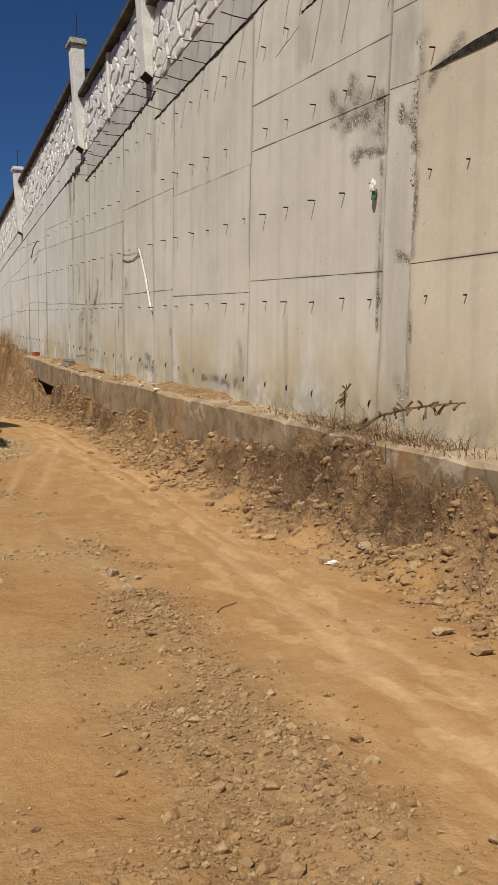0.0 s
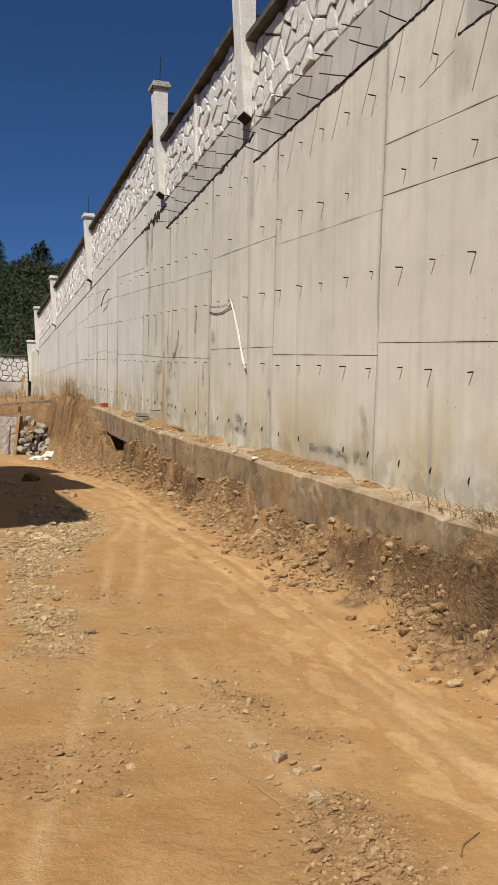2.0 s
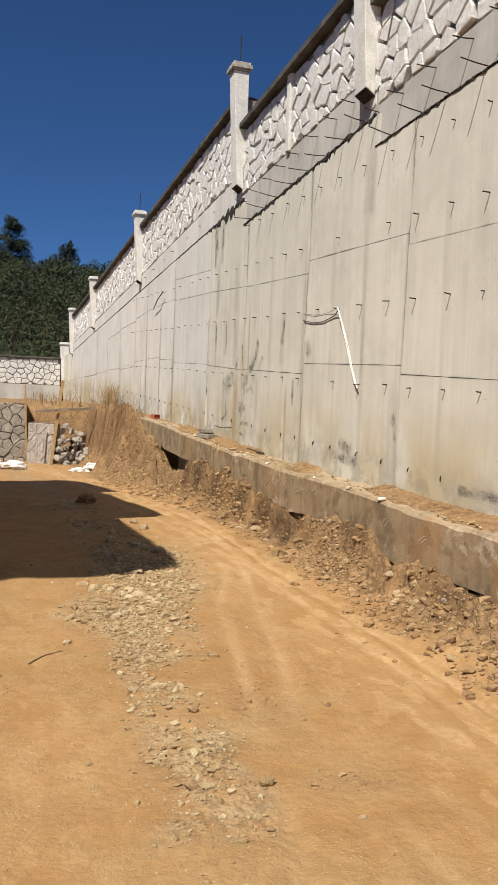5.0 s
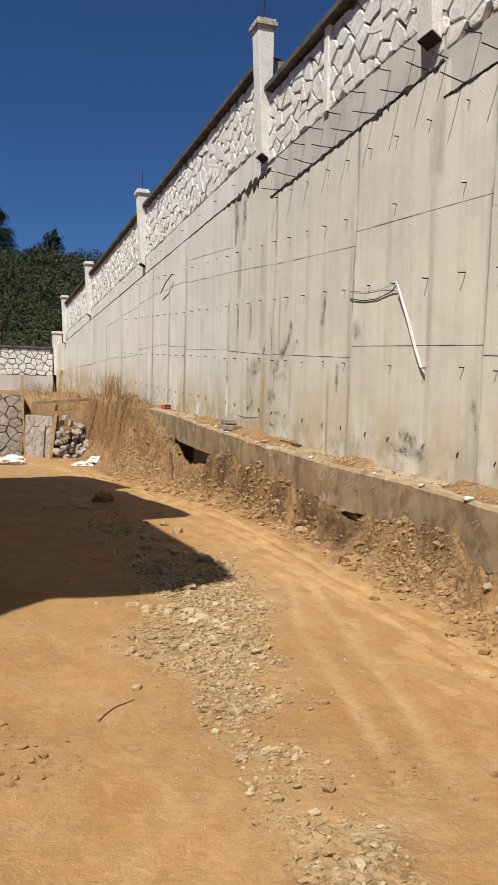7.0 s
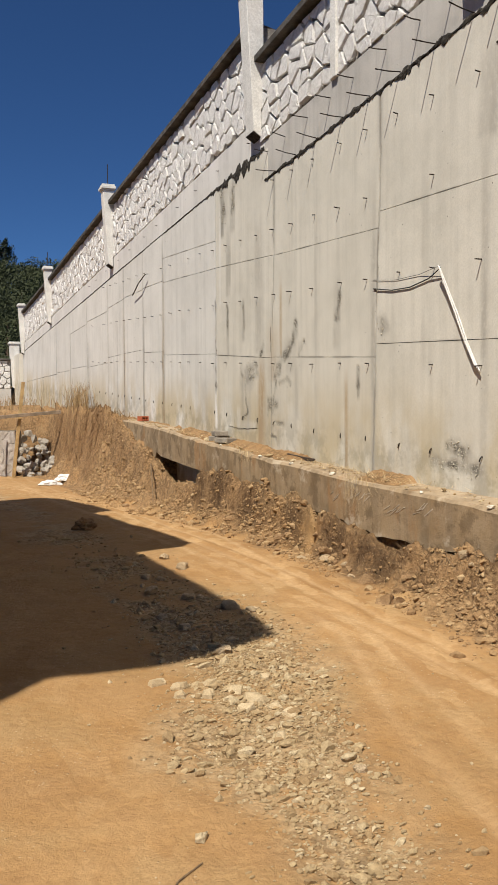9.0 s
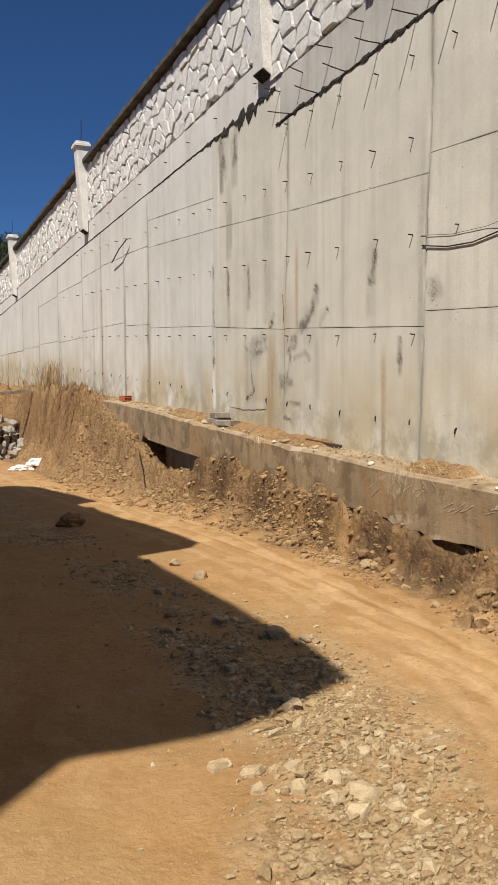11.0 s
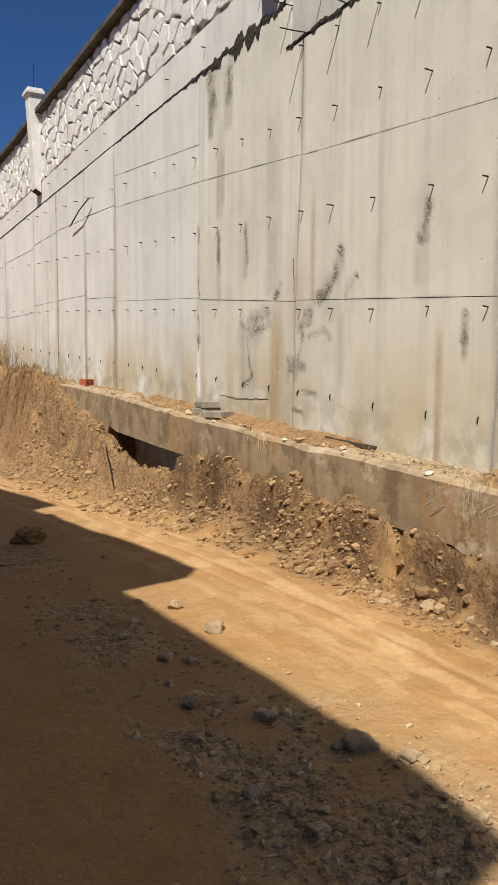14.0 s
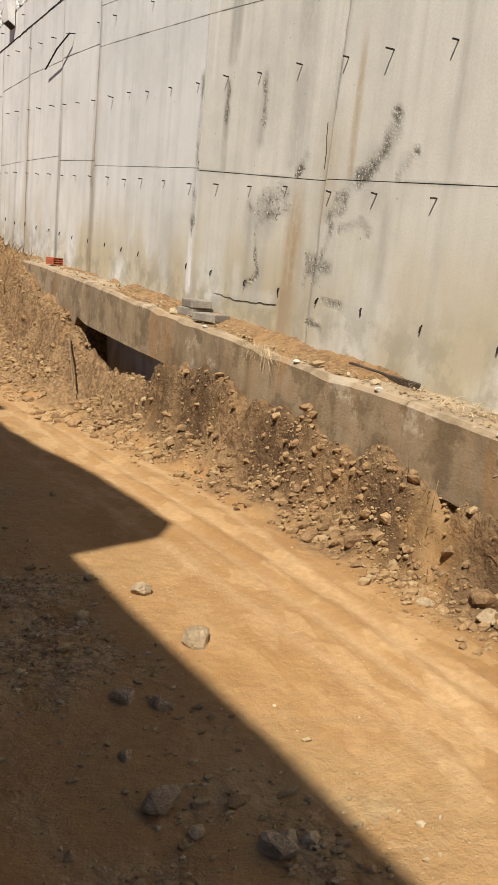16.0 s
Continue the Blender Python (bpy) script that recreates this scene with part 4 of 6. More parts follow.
fence = tagged(new("stone_fence"), "whitewashed rubble stone fence with a dark concrete coping", "fence", kind="structure")
for a, b, j0, j1, s0, s1, c0, c1 in STEPS:
    a, b = a + (0.18 if 10 < a < 16 else 0), b + (0.18 if 10 < b < 16 else 0)
    c0, c1 = c0 + 0.03, c1 + 0.03
    bm = bmesh.new()
    add_prism(bm, [(FACE + 0.05, a, s0), (FACE + 0.05, b, s1), (FACE + 0.05, b, c1 - 0.1), (FACE + 0.05, a, c0 - 0.1)], (0.25, 0, 0))
    part("backing", bm, M_MORTAR, fence)
    bm = bmesh.new()
    lo_a, lo_b = c0 - 0.1, c1 - 0.1
    a = a + (0.17 if 10 < a < 16 else 0)
    add_prism(bm, [(FACE - 0.10, a, lo_a), (FACE - 0.10, a, c0 - 0.025), (FACE + 0.17, a, c0 + 0.02), (FACE + 0.42, a, c0 - 0.025), (FACE + 0.42, a, lo_a)], (0, b - a, lo_b - lo_a))
    part("coping", bm, M_COPING, fence, "dark weathered concrete coping")

# narrow rendered rib between two stretches of stone
bm = bmesh.new()
add_box(bm, (FACE - 0.03, 13.32, step_at(13.37, 1)), (FACE + 0.06, 13.44, step_at(13.37, 2) - 0.06), 0.006)
part("rib", bm, M_PLASTER, fence)

# ---- pillars ----
PILLARS = ((10.96, 5.12, 7.0), (15.5, 5.27, 7.2), (24.0, 5.0, 6.8), (33.0, 4.62, 6.46), (40.2, 4.1, 6.13))


def build_pillar(y, foot, top, x=2.95, w=0.27, depth=0.25, rod=True):
    p = tagged(new("fence_pillar"), "white rendered fence pillar with a moulded cap and bare rod", "pillar", group="fence pillars")
    p.location = (x, y, foot)
    bm = bmesh.new()
    h = top - foot - 0.14
    # the foot is cut at a slant back to the wall
    loop = [(0.21, 0, -0.07), (0.10, 0, 0.0), (0, 0, h), (depth, 0, h), (depth, 0, 0.3), (0.21, 0, 0.3)]
    add_prism(bm, [(q[0], -w / 2, q[2]) for q in loop], (0, w, 0))
    bmesh.ops.bevel(bm, geom=[e for e in bm.edges], offset=0.008, segments=1, affect="EDGES")
    part("shaft", bm, M_PLASTER, p)
    # thin black plate: shade of the downward-facing underside, put in as colour
    bm = bmesh.new()
    add_prism(bm, [(0.212, -w / 2 + 0.006, -0.078), (0.094, -w / 2 + 0.006, -0.005), (0.10, -w / 2 + 0.006, 0.002), (0.21, -w / 2 + 0.006, -0.062)], (0, w - 0.012, 0))
    part("foot", bm, M_JOINT, p, "black broken foot")
    bm = bmesh.new()
    for k, (o, z0, z1) in enumerate(((0.018, 0, 0.035), (0.042, 0.035, 0.095), (0.02, 0.095, 0.14))):
        add_box(bm, (-o, -w / 2 - o, h + z0), (depth + o, w / 2 + o, h + z1), 0.006)
    part("cap", bm, M_CAP if y < 16 else M_PLASTER, p, "grey weathered moulded cap" if y < 16 else "")
    if rod:
        bm = bmesh.new()
        add_tube(bm, [(depth / 2, 0, h + 0.13), (depth / 2 + 0.01, 0.004, h + 0.4), (depth / 2 + 0.01, 0.0, h + 0.62)], 0.009, 6)
        part("rod", bm, M_STEEL, p, "bare rusty reinforcing rod")
    return p


for y, foot, top in PILLARS:
    build_pillar(y, foot, top)

# ---- unseen shade-giving house beside the yard ----
H = 6.0
back = -SUN_WAY * (H / -SUN_WAY.z)
# outline of the shade on the ground; the roof is projected back from it
SHADE = ((1.08, 10.48), (0.30, 10.19), (-0.45, 10.22), (-0.75, 9.93), (-3.0, 7.5), (-6.0, 7.4), (-6.0, 20.6), (0.25, 20.75), (0.95, 21.0), (1.35, 20.6), (1.68, 18.05), (1.34, 17.75), (1.70, 15.55), (1.76, 14.30), (1.58, 14.10), (1.03, 14.0), (1.06, 13.2), (1.13, 12.0), (1.14, 11.0))
house = tagged(new("house"), "bare grey block house with a stepped flat roof", "house")
bm = bmesh.new()
add_prism(bm, [(x + back.x, y + back.y, H + 0.1) for x, y in SHADE], (0, 0, 0.06))
part("roof", bm, M_COPING, house)
# assumed wall mass under the roof, also blocks sky light from the shade
bm = bmesh.new()
add_prism(bm, [(-9.0, 9.1, -0.2), (-2.05, 9.1, -0.2), (-2.05, 11.6, -0.2), (-1.5, 11.6, -0.2), (-1.5, 14.6, -0.2), (-2.3, 14.9, -0.2), (-2.3, 17.6, -0.2), (-9.0, 17.6, -0.2)], (0, 0, H + 0.29))
part("wall", bm, M_BLOCK, house)

# ---- reinforcing bars left in the wall ----
def bar_mesh(length, bent=0.0):
    bm = bmesh.new()
    add_tube(bm, [(0.03, 0, 0), (-length * 0.5, 0, 0.0), (-length, bent * 0.3, bent)], 0.006, 5)
    me = bpy.data.meshes.new("rebar")
    bm.to_mesh(me)
    bm.free()
    me.materials.append(M_STEEL)
    return me


def bent_stub():
    bm = bmesh.new()
    add_tube(bm, [(0.03, 0, 0), (-0.007, 0, 0.0), (-0.011, 0.002, -0.01), (-0.008, 0.008, -0.045)], 0.006, 5)
    me = bpy.data.meshes.new("rebar")
    bm.to_mesh(me)
    bm.free()
    me.materials.append(M_STEEL)
    return me


STUB = bent_stub()
BARS = [bar_mesh(q, w) for q, w in ((0.036, 0.0), (0.05, 0.003), (0.07, -0.003), (0.025, -0.015), (0.27, 0.012), (0.19, 0.01))]
ROW_HEIGHTS = ((1.08, 0.062, 8.6), (1.64, 0.0597, 5.15), (2.47, 0.0635, 5.14), (3.32, 0.068, 6.12), (4.13, 0.05, 6.63))
BAR_Y = (3.45, 4.05, 4.45, 5.15, 5.57, 6.11, 6.63, 7.10, 7.62, 8.12, 8.69, 9.22, 9.80, 10.33, 10.94, 11.6, 12.14, 12.71, 13.27, 13.89, 14.47, 14.99, 15.57, 16.1, 16.7, 17.21, 17.83, 18.4, 18.9, 19.42, 20.0, 20.6, 21.15, 21.7, 22.3, 22.9, 23.5, 24.1, 24.8, 25.5, 26.2)


def build_bars():
    rng = random.Random(12)
    for n, y in enumerate(BAR_Y):
        for k, (z0, slope, y0) in enumerate(ROW_HEIGHTS):
            if (k == 4 and y > 15) or (y < 5 and rng.random() < 0.4) or rng.random() < 0.06:
                continue
            z = z0 + slope * (y - y0) + rng.uniform(-0.012, 0.012)
            if z > step_at(y, 0) - 0.08:
                continue
            mesh = STUB if k == 0 else rng.choice((BARS[0], BARS[1], BARS[1], BARS[2]))
            ob = new("rebar", mesh)
            ob.parent = retaining_wall
            ob.matrix_basis = pose(FACE, y + rng.uniform(-0.03, 0.03), z, rng.uniform(-10, 25) if k == 0 else rng.uniform(0, 360), rng.uniform(-4, 4), rng.uniform(-6, 6))
    for y in np.arange(4.3, 15.2, 0.56):
        for up, mesh in ((0.02, BARS[4]), (0.34, BARS[5])):
            yy = y + (0.28 if up > 0.1 else 0) + rng.uniform(-0.05, 0.05)
            if yy > 15.2:
                continue
            ob = new("rebar", mesh)
            ob.parent = retaining_wall
            ob.matrix_basis = pose(FACE + 0.012, yy, step_at(yy, 0) + up, rng.uniform(-30, 30), rng.uniform(-6, 6), rng.uniform(-10, 10))
    for y in np.arange(15.9, 27, 1.08):
        ob = new("rebar", BARS[1])
        ob.parent = retaining_wall
        ob.matrix_basis = pose(FACE + 0.012, y + rng.uniform(-0.2, 0.2), step_at(y, 0) + 0.24, 0, -8, 0)


build_bars()
bm = bmesh.new()
add_tube(bm, [(FACE + 0.02, 20.86, 4.3), (FACE - 0.07, 20.9, 4.29), (FACE - 0.10, 21.3, 4.17), (FACE - 0.06, 21.92, 4.02)], 0.011, 6)
part("bent_rebar", bm, M_STEEL, retaining_wall)


def ragged_joint():
    """Crumbled mortar along the open joint under the cap beam."""
    rng = random.Random(3)
    for a, b, *_ in STEPS:
        a0, b0 = max(a, 3.0), min(b, 40.0)
        ys = np.arange(a0 + 0.01, b0 - 0.01, 0.018)
        if len(ys) < 3:
            continue
        verts, faces = [], []
        heavy = a > 15
        for y in ys:
            j = step_at(float(y), 0)
            amp = 0.014 + 0.025 * max(0.0, float(vnoise(y * 1.7, 4.0, 15))) + (0.012 if y > 10.8 else 0.0)
            if heavy:
                amp = 0.012 + 0.075 * math.exp(-((y - 16.1) / 0.9) ** 2)
            lo = j - 0.012 - amp * max(0.05, 0.5 + 1.1 * float(fbm(y * 11.0, 1.0, 4, 16)) + rng.uniform(-0.25, 0.25))
            hi = j + 0.004 + amp * 0.6 * max(0.05, 0.5 + 1.1 * float(fbm(y * 12.0, 3.0, 4, 17)) + rng.uniform(-0.25, 0.25))
            verts += [(FACE - 0.004, y, lo), (FACE - 0.004 - 0.008 * rng.random(), y, (lo + hi) / 2), (FACE + 0.006, y, hi), (FACE + 0.03, y, hi), (FACE + 0.03, y, lo)]
        for k in range(len(ys) - 1):
            for i in range(5):
                p, q = k * 5 + i, k * 5 + (i + 1) % 5
                faces.append((p, q, q + 5, p + 5))
        ob = new("open_joint", raw_mesh("open_joint", verts, faces, M_JOINT))
        ob.parent = retaining_wall


ragged_joint()

# ---- far end: cross wall, corner pillar, rubble wall ----
cross = tagged(new("wall_north"), "low whitewashed stone wall on a grey concrete plinth", "wall", kind="structure")
bm = bmesh.new()
add_box(bm, (-30, 42.52, -0.5), (2.86, 42.85, 2.66))
part("plinth", bm, M_BAND, cross, "grey concrete plinth")
bm = bmesh.new()
add_box(bm, (-30, 42.56, 2.66), (2.86, 42.8, 3.9))
part("backing", bm, M_MORTAR, cross)
bm = bmesh.new()
add_box(bm, (-30, 42.44, 3.9), (2.86, 42.9, 3.99), 0.02)
part("coping", bm, M_COPING, cross)
corner = build_pillar(42.6, 2.72, 4.74, x=2.82, w=0.4, depth=0.42, rod=False)
tagged(corner, "white rendered corner pillar at the end of the low wall", "pillar")
bm = bmesh.new()
add_box(bm, (3.0, 40.6, -0.5), (3.4, 42.4, 4.1))
part("wall_end", bm, M_WALL, retaining_wall)

rubble = tagged(new("wall_rubble"), "dry rubble stone terrace wall of grey squared blocks", "wall", kind="structure")
bm = bmesh.new()
add_box(bm, (-14, 30.06, -0.6), (0.68, 30.6, 1.7))
part("core", bm, M_CORE, rubble)

# leaning rubble facing beside the stakes
facing = tagged(new("stone_facing"), "broken leaning facing of upright grey stones", "stone facing")
bm = bmesh.new()
add_prism(bm, [(0.66, 29.0, -0.4), (1.44, 28.5, -0.4), (1.40, 28.66, 1.1), (0.70, 29.16, 1.12)], (0.25, 0.28, 0))
part("core", bm, M_CORE, facing)


def stake(name, foot, head, width, mat, label):
    bm = bmesh.new()
    f, h = Vector(foot), Vector(head)
    d = (h - f).normalized()
    a = d.cross(Vector((0, 1, 0.05))).normalized() * width / 2
    b = d.cross(a).normalized() * width * 0.32
    mid = f.lerp(h, 0.5) + a * 0.15
    rings = [[bm.verts.new(c + s * a + t * b) for s, t in ((-1, -1), (1, -1), (1, 1), (-1, 1))] for c in (f, mid, h)]
    for q, w in zip(rings, rings[1:]):
        for k in range(4):
            bm.faces.new((q[k], q[(k + 1) % 4], w[(k + 1) % 4], w[k]))
    bm.faces.new(rings[0][::-1])
    bm.faces.new(rings[-1])
    bmesh.ops.recalc_face_normals(bm, faces=bm.faces)
    bmesh.ops.bevel(bm, geom=list(bm.edges), offset=0.004, segments=1, affect="EDGES")
    return tagged(mesh_ob(name, bm, mat), label, "timber")


stake("wooden_stake", (0.60, 28.0, -0.2), (0.51, 28.0, 2.24), 0.05, M_WOOD, "thin upright wooden stake at the broken terrace")
stake("wooden_stake", (1.30, 28.0, -0.3), (1.62, 28.05, 2.44), 0.09, M_WOOD, "leaning yellow timber stake in front of the rubble")
stake("timber_rail", (0.80, 27.92, 1.47), (2.6, 27.9, 1.62), 0.09, M_GREYWOOD, "weathered timber rail resting across the stakes")
stake("timber_brace", (0.28, 28.9, -0.12), (0.78, 29.15, 0.62), 0.10, M_GREYWOOD, "grey timber brace leaning on a stake")


# ---- rocks, clods, gravel ----
def ico_base(subdiv):
    bm = bmesh.new()
    bmesh.ops.create_icosphere(bm, subdivisions=subdiv, radius=1.0)
    v = np.array([q.co[:] for q in bm.verts])
    f = [tuple(w.index for w in q.verts) for q in bm.faces]
    bm.free()
    return v, f


ICO1, ICO2 = ico_base(1), ico_base(2)


def rock_shape(rng, base, size, flat=0.65, cuts=6):
    v = base[0] * np.array((1.0, rng.uniform(0.6, 0.95), flat * rng.uniform(0.75, 1.2)))
    for _ in range(cuts):
        n = np.array([rng.gauss(0, 1) for _ in range(3)])
        n /= np.linalg.norm(n)
        c = rng.uniform(0.3, 0.62)
        over = np.clip(v @ n - c, 0, None)
        v = v - np.outer(over * 0.95, n)
    v = v + np.array([[rng.uniform(-0.03, 0.03) for _ in range(3)] for _ in range(len(v))])
    a = rng.uniform(0, 6.283)
    turn = np.array(((math.cos(a), -math.sin(a), 0), (math.sin(a), math.cos(a), 0), (0, 0, 1)))
    return (v @ turn.T) * size


def scatter(name, spots, mat, label, category, seed, sink=0.3, flat=0.65):
    """Many small stones as one object: spots are rows of (x, y, size)."""
    rng = random.Random(seed)
    shapes = [rock_shape(rng, ICO1, 1.2, flat * rng.uniform(0.7, 1.2), 12) * np.array((1.25, rng.uniform(0.7, 1.0), 1.0)) for _ in range(32)]
    verts, faces = [], []
    xs, ys = np.array([q[0] for q in spots]), np.array([q[1] for q in spots])
    zs = ground_z(xs, ys) if len(spots[0]) == 3 else np.array([q[3] for q in spots])
    f0 = np.array(ICO1[1])
    for n, q in enumerate(spots):
        s = q[2] / 2
        v = shapes[rng.randrange(32)] * s * np.array((rng.choice((-1, 1)), 1, 1)) + np.array((q[0], q[1], zs[n] + s * flat * (1 - 2 * sink) * 0.8))
        verts.append(v)
        faces.append(f0 + 12 * n)
    v, f = np.concatenate(verts), np.concatenate(faces)
    ob = new(name, raw_mesh(name, v.tolist(), f.tolist(), mat))
    return tagged(ob, label, category, kind="stuff")


def loose_material(name, a, b, c):
    n = Nodes(name, 0.95, 0.6, 0.006)
    r = n.island()
    col = n.mix(n.remap(r, 0.0, 0.6), a, b)
    col = n.mix(n.remap(r, 0.7, 1.0), col, c)
    fine = n.noise(60.0, 4, 0.7)
    col = n.mix(n.math("MULTIPLY", fine, 0.4), col, tuple(q * 0.55 for q in a))
    col = n.mix(1.0, col, (0.99, 0.965, 0.90), "MULTIPLY")
    return n.done(col, fine)


M_GRAVEL = loose_material("loose_gravel", (0.345, 0.24, 0.13), (0.45, 0.345, 0.205), (0.57, 0.475, 0.325))
M_CLODS = loose_material("loose_clods", (0.30, 0.192, 0.10), (0.40, 0.266, 0.14), (0.49, 0.36, 0.21))

M_AGGREGATE = loose_material("wall_aggregate", (0.36, 0.335, 0.28), (0.56, 0.53, 0.46), (0.66, 0.63, 0.56))
bare_gravel()

# single stones: x, y, length
STONES = (
    (0.62, 8.57, 0.09), (0.64, 10.32, 0.10), (1.20, 12.86, 0.19), (0.66, 12.02, 0.17), (0.78, 12.58, 0.13),
    (0.88, 12.50, 0.11), (0.65, 12.25, 0.08), (0.88, 11.72, 0.14), (1.09, 11.30, 0.19), (1.18, 11.10, 0.14), (0.52, 11.16, 0.13),
    (0.57, 10.85, 0.12), (0.68, 10.33, 0.15), (1.19, 13.4, 0.14), (0.92, 4.21, 0.11), (0.86, 4.38, 0.07), (1.02, 4.08, 0.06),
    (0.91, 3.82, 0.11), (0.97, 5.21, 0.06), (0.76, 5.88, 0.04),
)
PALE_STONES = ((0.53, 9.50, 0.20), (0.42, 9.38, 0.12), (0.10, 9.92, 0.13), (0.2, 9.8, 0.12), (0.3, 9.6, 0.11), (0.36, 9.75, 0.11), (0.62, 9.25, 0.10), (0.16, 9.66, 0.08), (0.45, 9.0, 0.10), (0.7, 9.75, 0.09), (0.46, 9.62, 0.14), (0.58, 9.36, 0.10))
BANK_STONES = ((2.62, 8.95, 0.14), (2.55, 8.8, 0.10), (2.66, 9.15, 0.11), (2.5, 9.2, 0.08), (2.58, 8.6, 0.12), (2.7, 10.45, 0.08), (2.6, 12.2, 0.10), (2.55, 12.4, 0.09), (2.72, 10.58, 0.15), (2.60, 12.56, 0.14), (2.45, 12.85, 0.12), (2.42, 13.2, 0.11), (2.50, 8.75, 0.13), (2.55, 9.05, 0.10), (2.42, 4.04, 0.13), (2.6, 10.3, 0.08), (2.5, 11.9, 0.11), (2.55, 7.3, 0.09))


def build_stones():
    rng = random.Random(21)
    for rows, label, group, mat in ((STONES, "angular dusty grey-tan rock lying in the rubble strip", "rocks in the rubble strip", M_ROCK), (BANK_STONES, "pale broken stone lying on the earth bank", "rocks on the bank", M_ROCK), (PALE_STONES, "flat pale broken limestone slab bedded in the gravel", "pale slabs in the gravel", M_PALE)):
        for x, y, size in rows:
            if mat is M_PALE:
                n = rng.randrange(5, 8)
                turn = rng.uniform(0, 6.28)
                ring = [(turn + 6.283 * (k + rng.uniform(-0.3, 0.3)) / n, size / 2 * rng.uniform(0.7, 1.1)) for k in range(n)]
                v = [(r * f * math.cos(q), r * f * math.sin(q) * 0.8, z + rng.uniform(-0.011, 0.011)) for f, z in ((1.0, -0.05), (0.97, 0.006), (rng.uniform(0.6, 0.85), 0.02)) for q, r in ring] + [(rng.uniform(-0.2, 0.2) * size, rng.uniform(-0.2, 0.2) * size, 0.03)]
                f = [(i * n + k, i * n + (k + 1) % n, (i + 1) * n + (k + 1) % n, (i + 1) * n + k) for i in range(2) for k in range(n)] + [(2 * n + k, 2 * n + (k + 1) % n, 3 * n) for k in range(n)]
                ob = new("stone_slab", raw_mesh("stone_slab", v, f, mat))
                ob.matrix_basis = pose(x, y, float(ground_z(x, y)) + 0.004, rng.uniform(-8, 8), rng.uniform(-8, 8), 0)
                tagged(ob, label, "stone slab", group)
                continue
            v = rock_shape(rng, ICO2, size / 1.7, 0.46, 14)
            ob = new("rock", raw_mesh("rock", v.tolist(), ICO2[1], mat))
            ob.location = (x, y, float(ground_z(x, y)) + size * (0.10 if rows is STONES else -0.07))
            tagged(ob, label, "rock", group)
    # flat broken slab half under the footing
    bm = bmesh.new()
    add_prism(bm, [(2.66, 8.12, 0.2), (2.85, 8.05, 0.22), (2.92, 8.42, 0.23), (2.76, 8.5, 0.21), (2.65, 8.34, 0.2)], (0, 0, 0.035))
    bmesh.ops.bevel(bm, geom=list(bm.edges), offset=0.008, segments=1, affect="EDGES")
    tagged(mesh_ob("broken_slab", bm, M_BLOCK), "grey broken concrete slab jammed under the footing", "concrete slab")


build_stones()


def strewn(count, seed, where):
    rng = random.Random(seed)
    out = []
    while len(out) < count:
        q = where(rng)
        if q is not None:
            out.append(q)
    return out


def in_strip(rng):
    y = rng.uniform(1.0, 15.5) if rng.random() < 0.6 else rng.gauss(9.6, 1.3)
    x = float(strip_x(y)) + rng.gauss(0, 0.55) * float(strip_w(y))
    if rng.random() > float(gravel_mask(x, y)) + 0.08:
        return None
    return x, y, min(0.09, 0.0095 * math.exp(abs(rng.gauss(0, 0.74)))) * (1.0 if y > 6 else 0.8)


def on_bank(rng):
    y = rng.uniform(1.5, 22.5)
    t = float(toe_x(y))
    x = t - 0.05 + rng.gauss(0.35, 0.42) * (LEDGE - t)
    if vnoise(x * 3.0, y * 2.3, 67) < rng.uniform(-0.7, 0.35):
        return None
    if x > LEDGE - 0.02:
        return None
    return x, y, min(0.11, 0.010 * math.exp(abs(rng.gauss(0, 0.95))))


def on_yard(rng):
    return rng.uniform(-2.0, 2.4), rng.uniform(0.6, 18), 0.007 * math.exp(abs(rng.gauss(0, 0.55)))


def on_ledge(rng):
    y = rng.uniform(5.5, 22.4)
    x = rng.uniform(LEDGE + 0.05, FACE - 0.02)
    if rng.random() > 0.35 + 0.65 * smooth(-0.2, 0.3, float(vnoise(y * 1.3, 1.0, 83))):
        return None
    return x, y, 0.012 * math.exp(abs(rng.gauss(0, 0.75))), float(ledge_z(y)) + 0.012


scatter("gravel", strewn(10500, 31, in_strip), M_GRAVEL, "loose pale gravel and stone chips on the earth", "gravel", 1)
scatter("clods", strewn(14000, 32, on_bank), M_CLODS, "dry brown earth clods crumbled down the bank", "earth clods", 2)
scatter("pebbles", strewn(900, 33, on_yard), M_GRAVEL, "small pebbles scattered over the yard", "pebbles", 3)
def on_patches(rng):
    x, y = rng.uniform(-1.8, 1.4), rng.uniform(0.8, 8.5)
    if rng.random() > float(crumb_mask(x, y)) ** 1.3:
        return None
    return x, y, min(0.06, 0.007 * math.exp(abs(rng.gauss(0, 0.75))))


scatter("soil_crumbs", strewn(9000, 35, on_patches), M_CLODS, "crumbled brown soil in patches on the yard", "soil crumbs", 5)
scatter("debris", strewn(900, 34, on_ledge), M_GRAVEL, "mortar crumbs and chips lying on the footing ledge", "debris", 4, 0.2, 0.45)


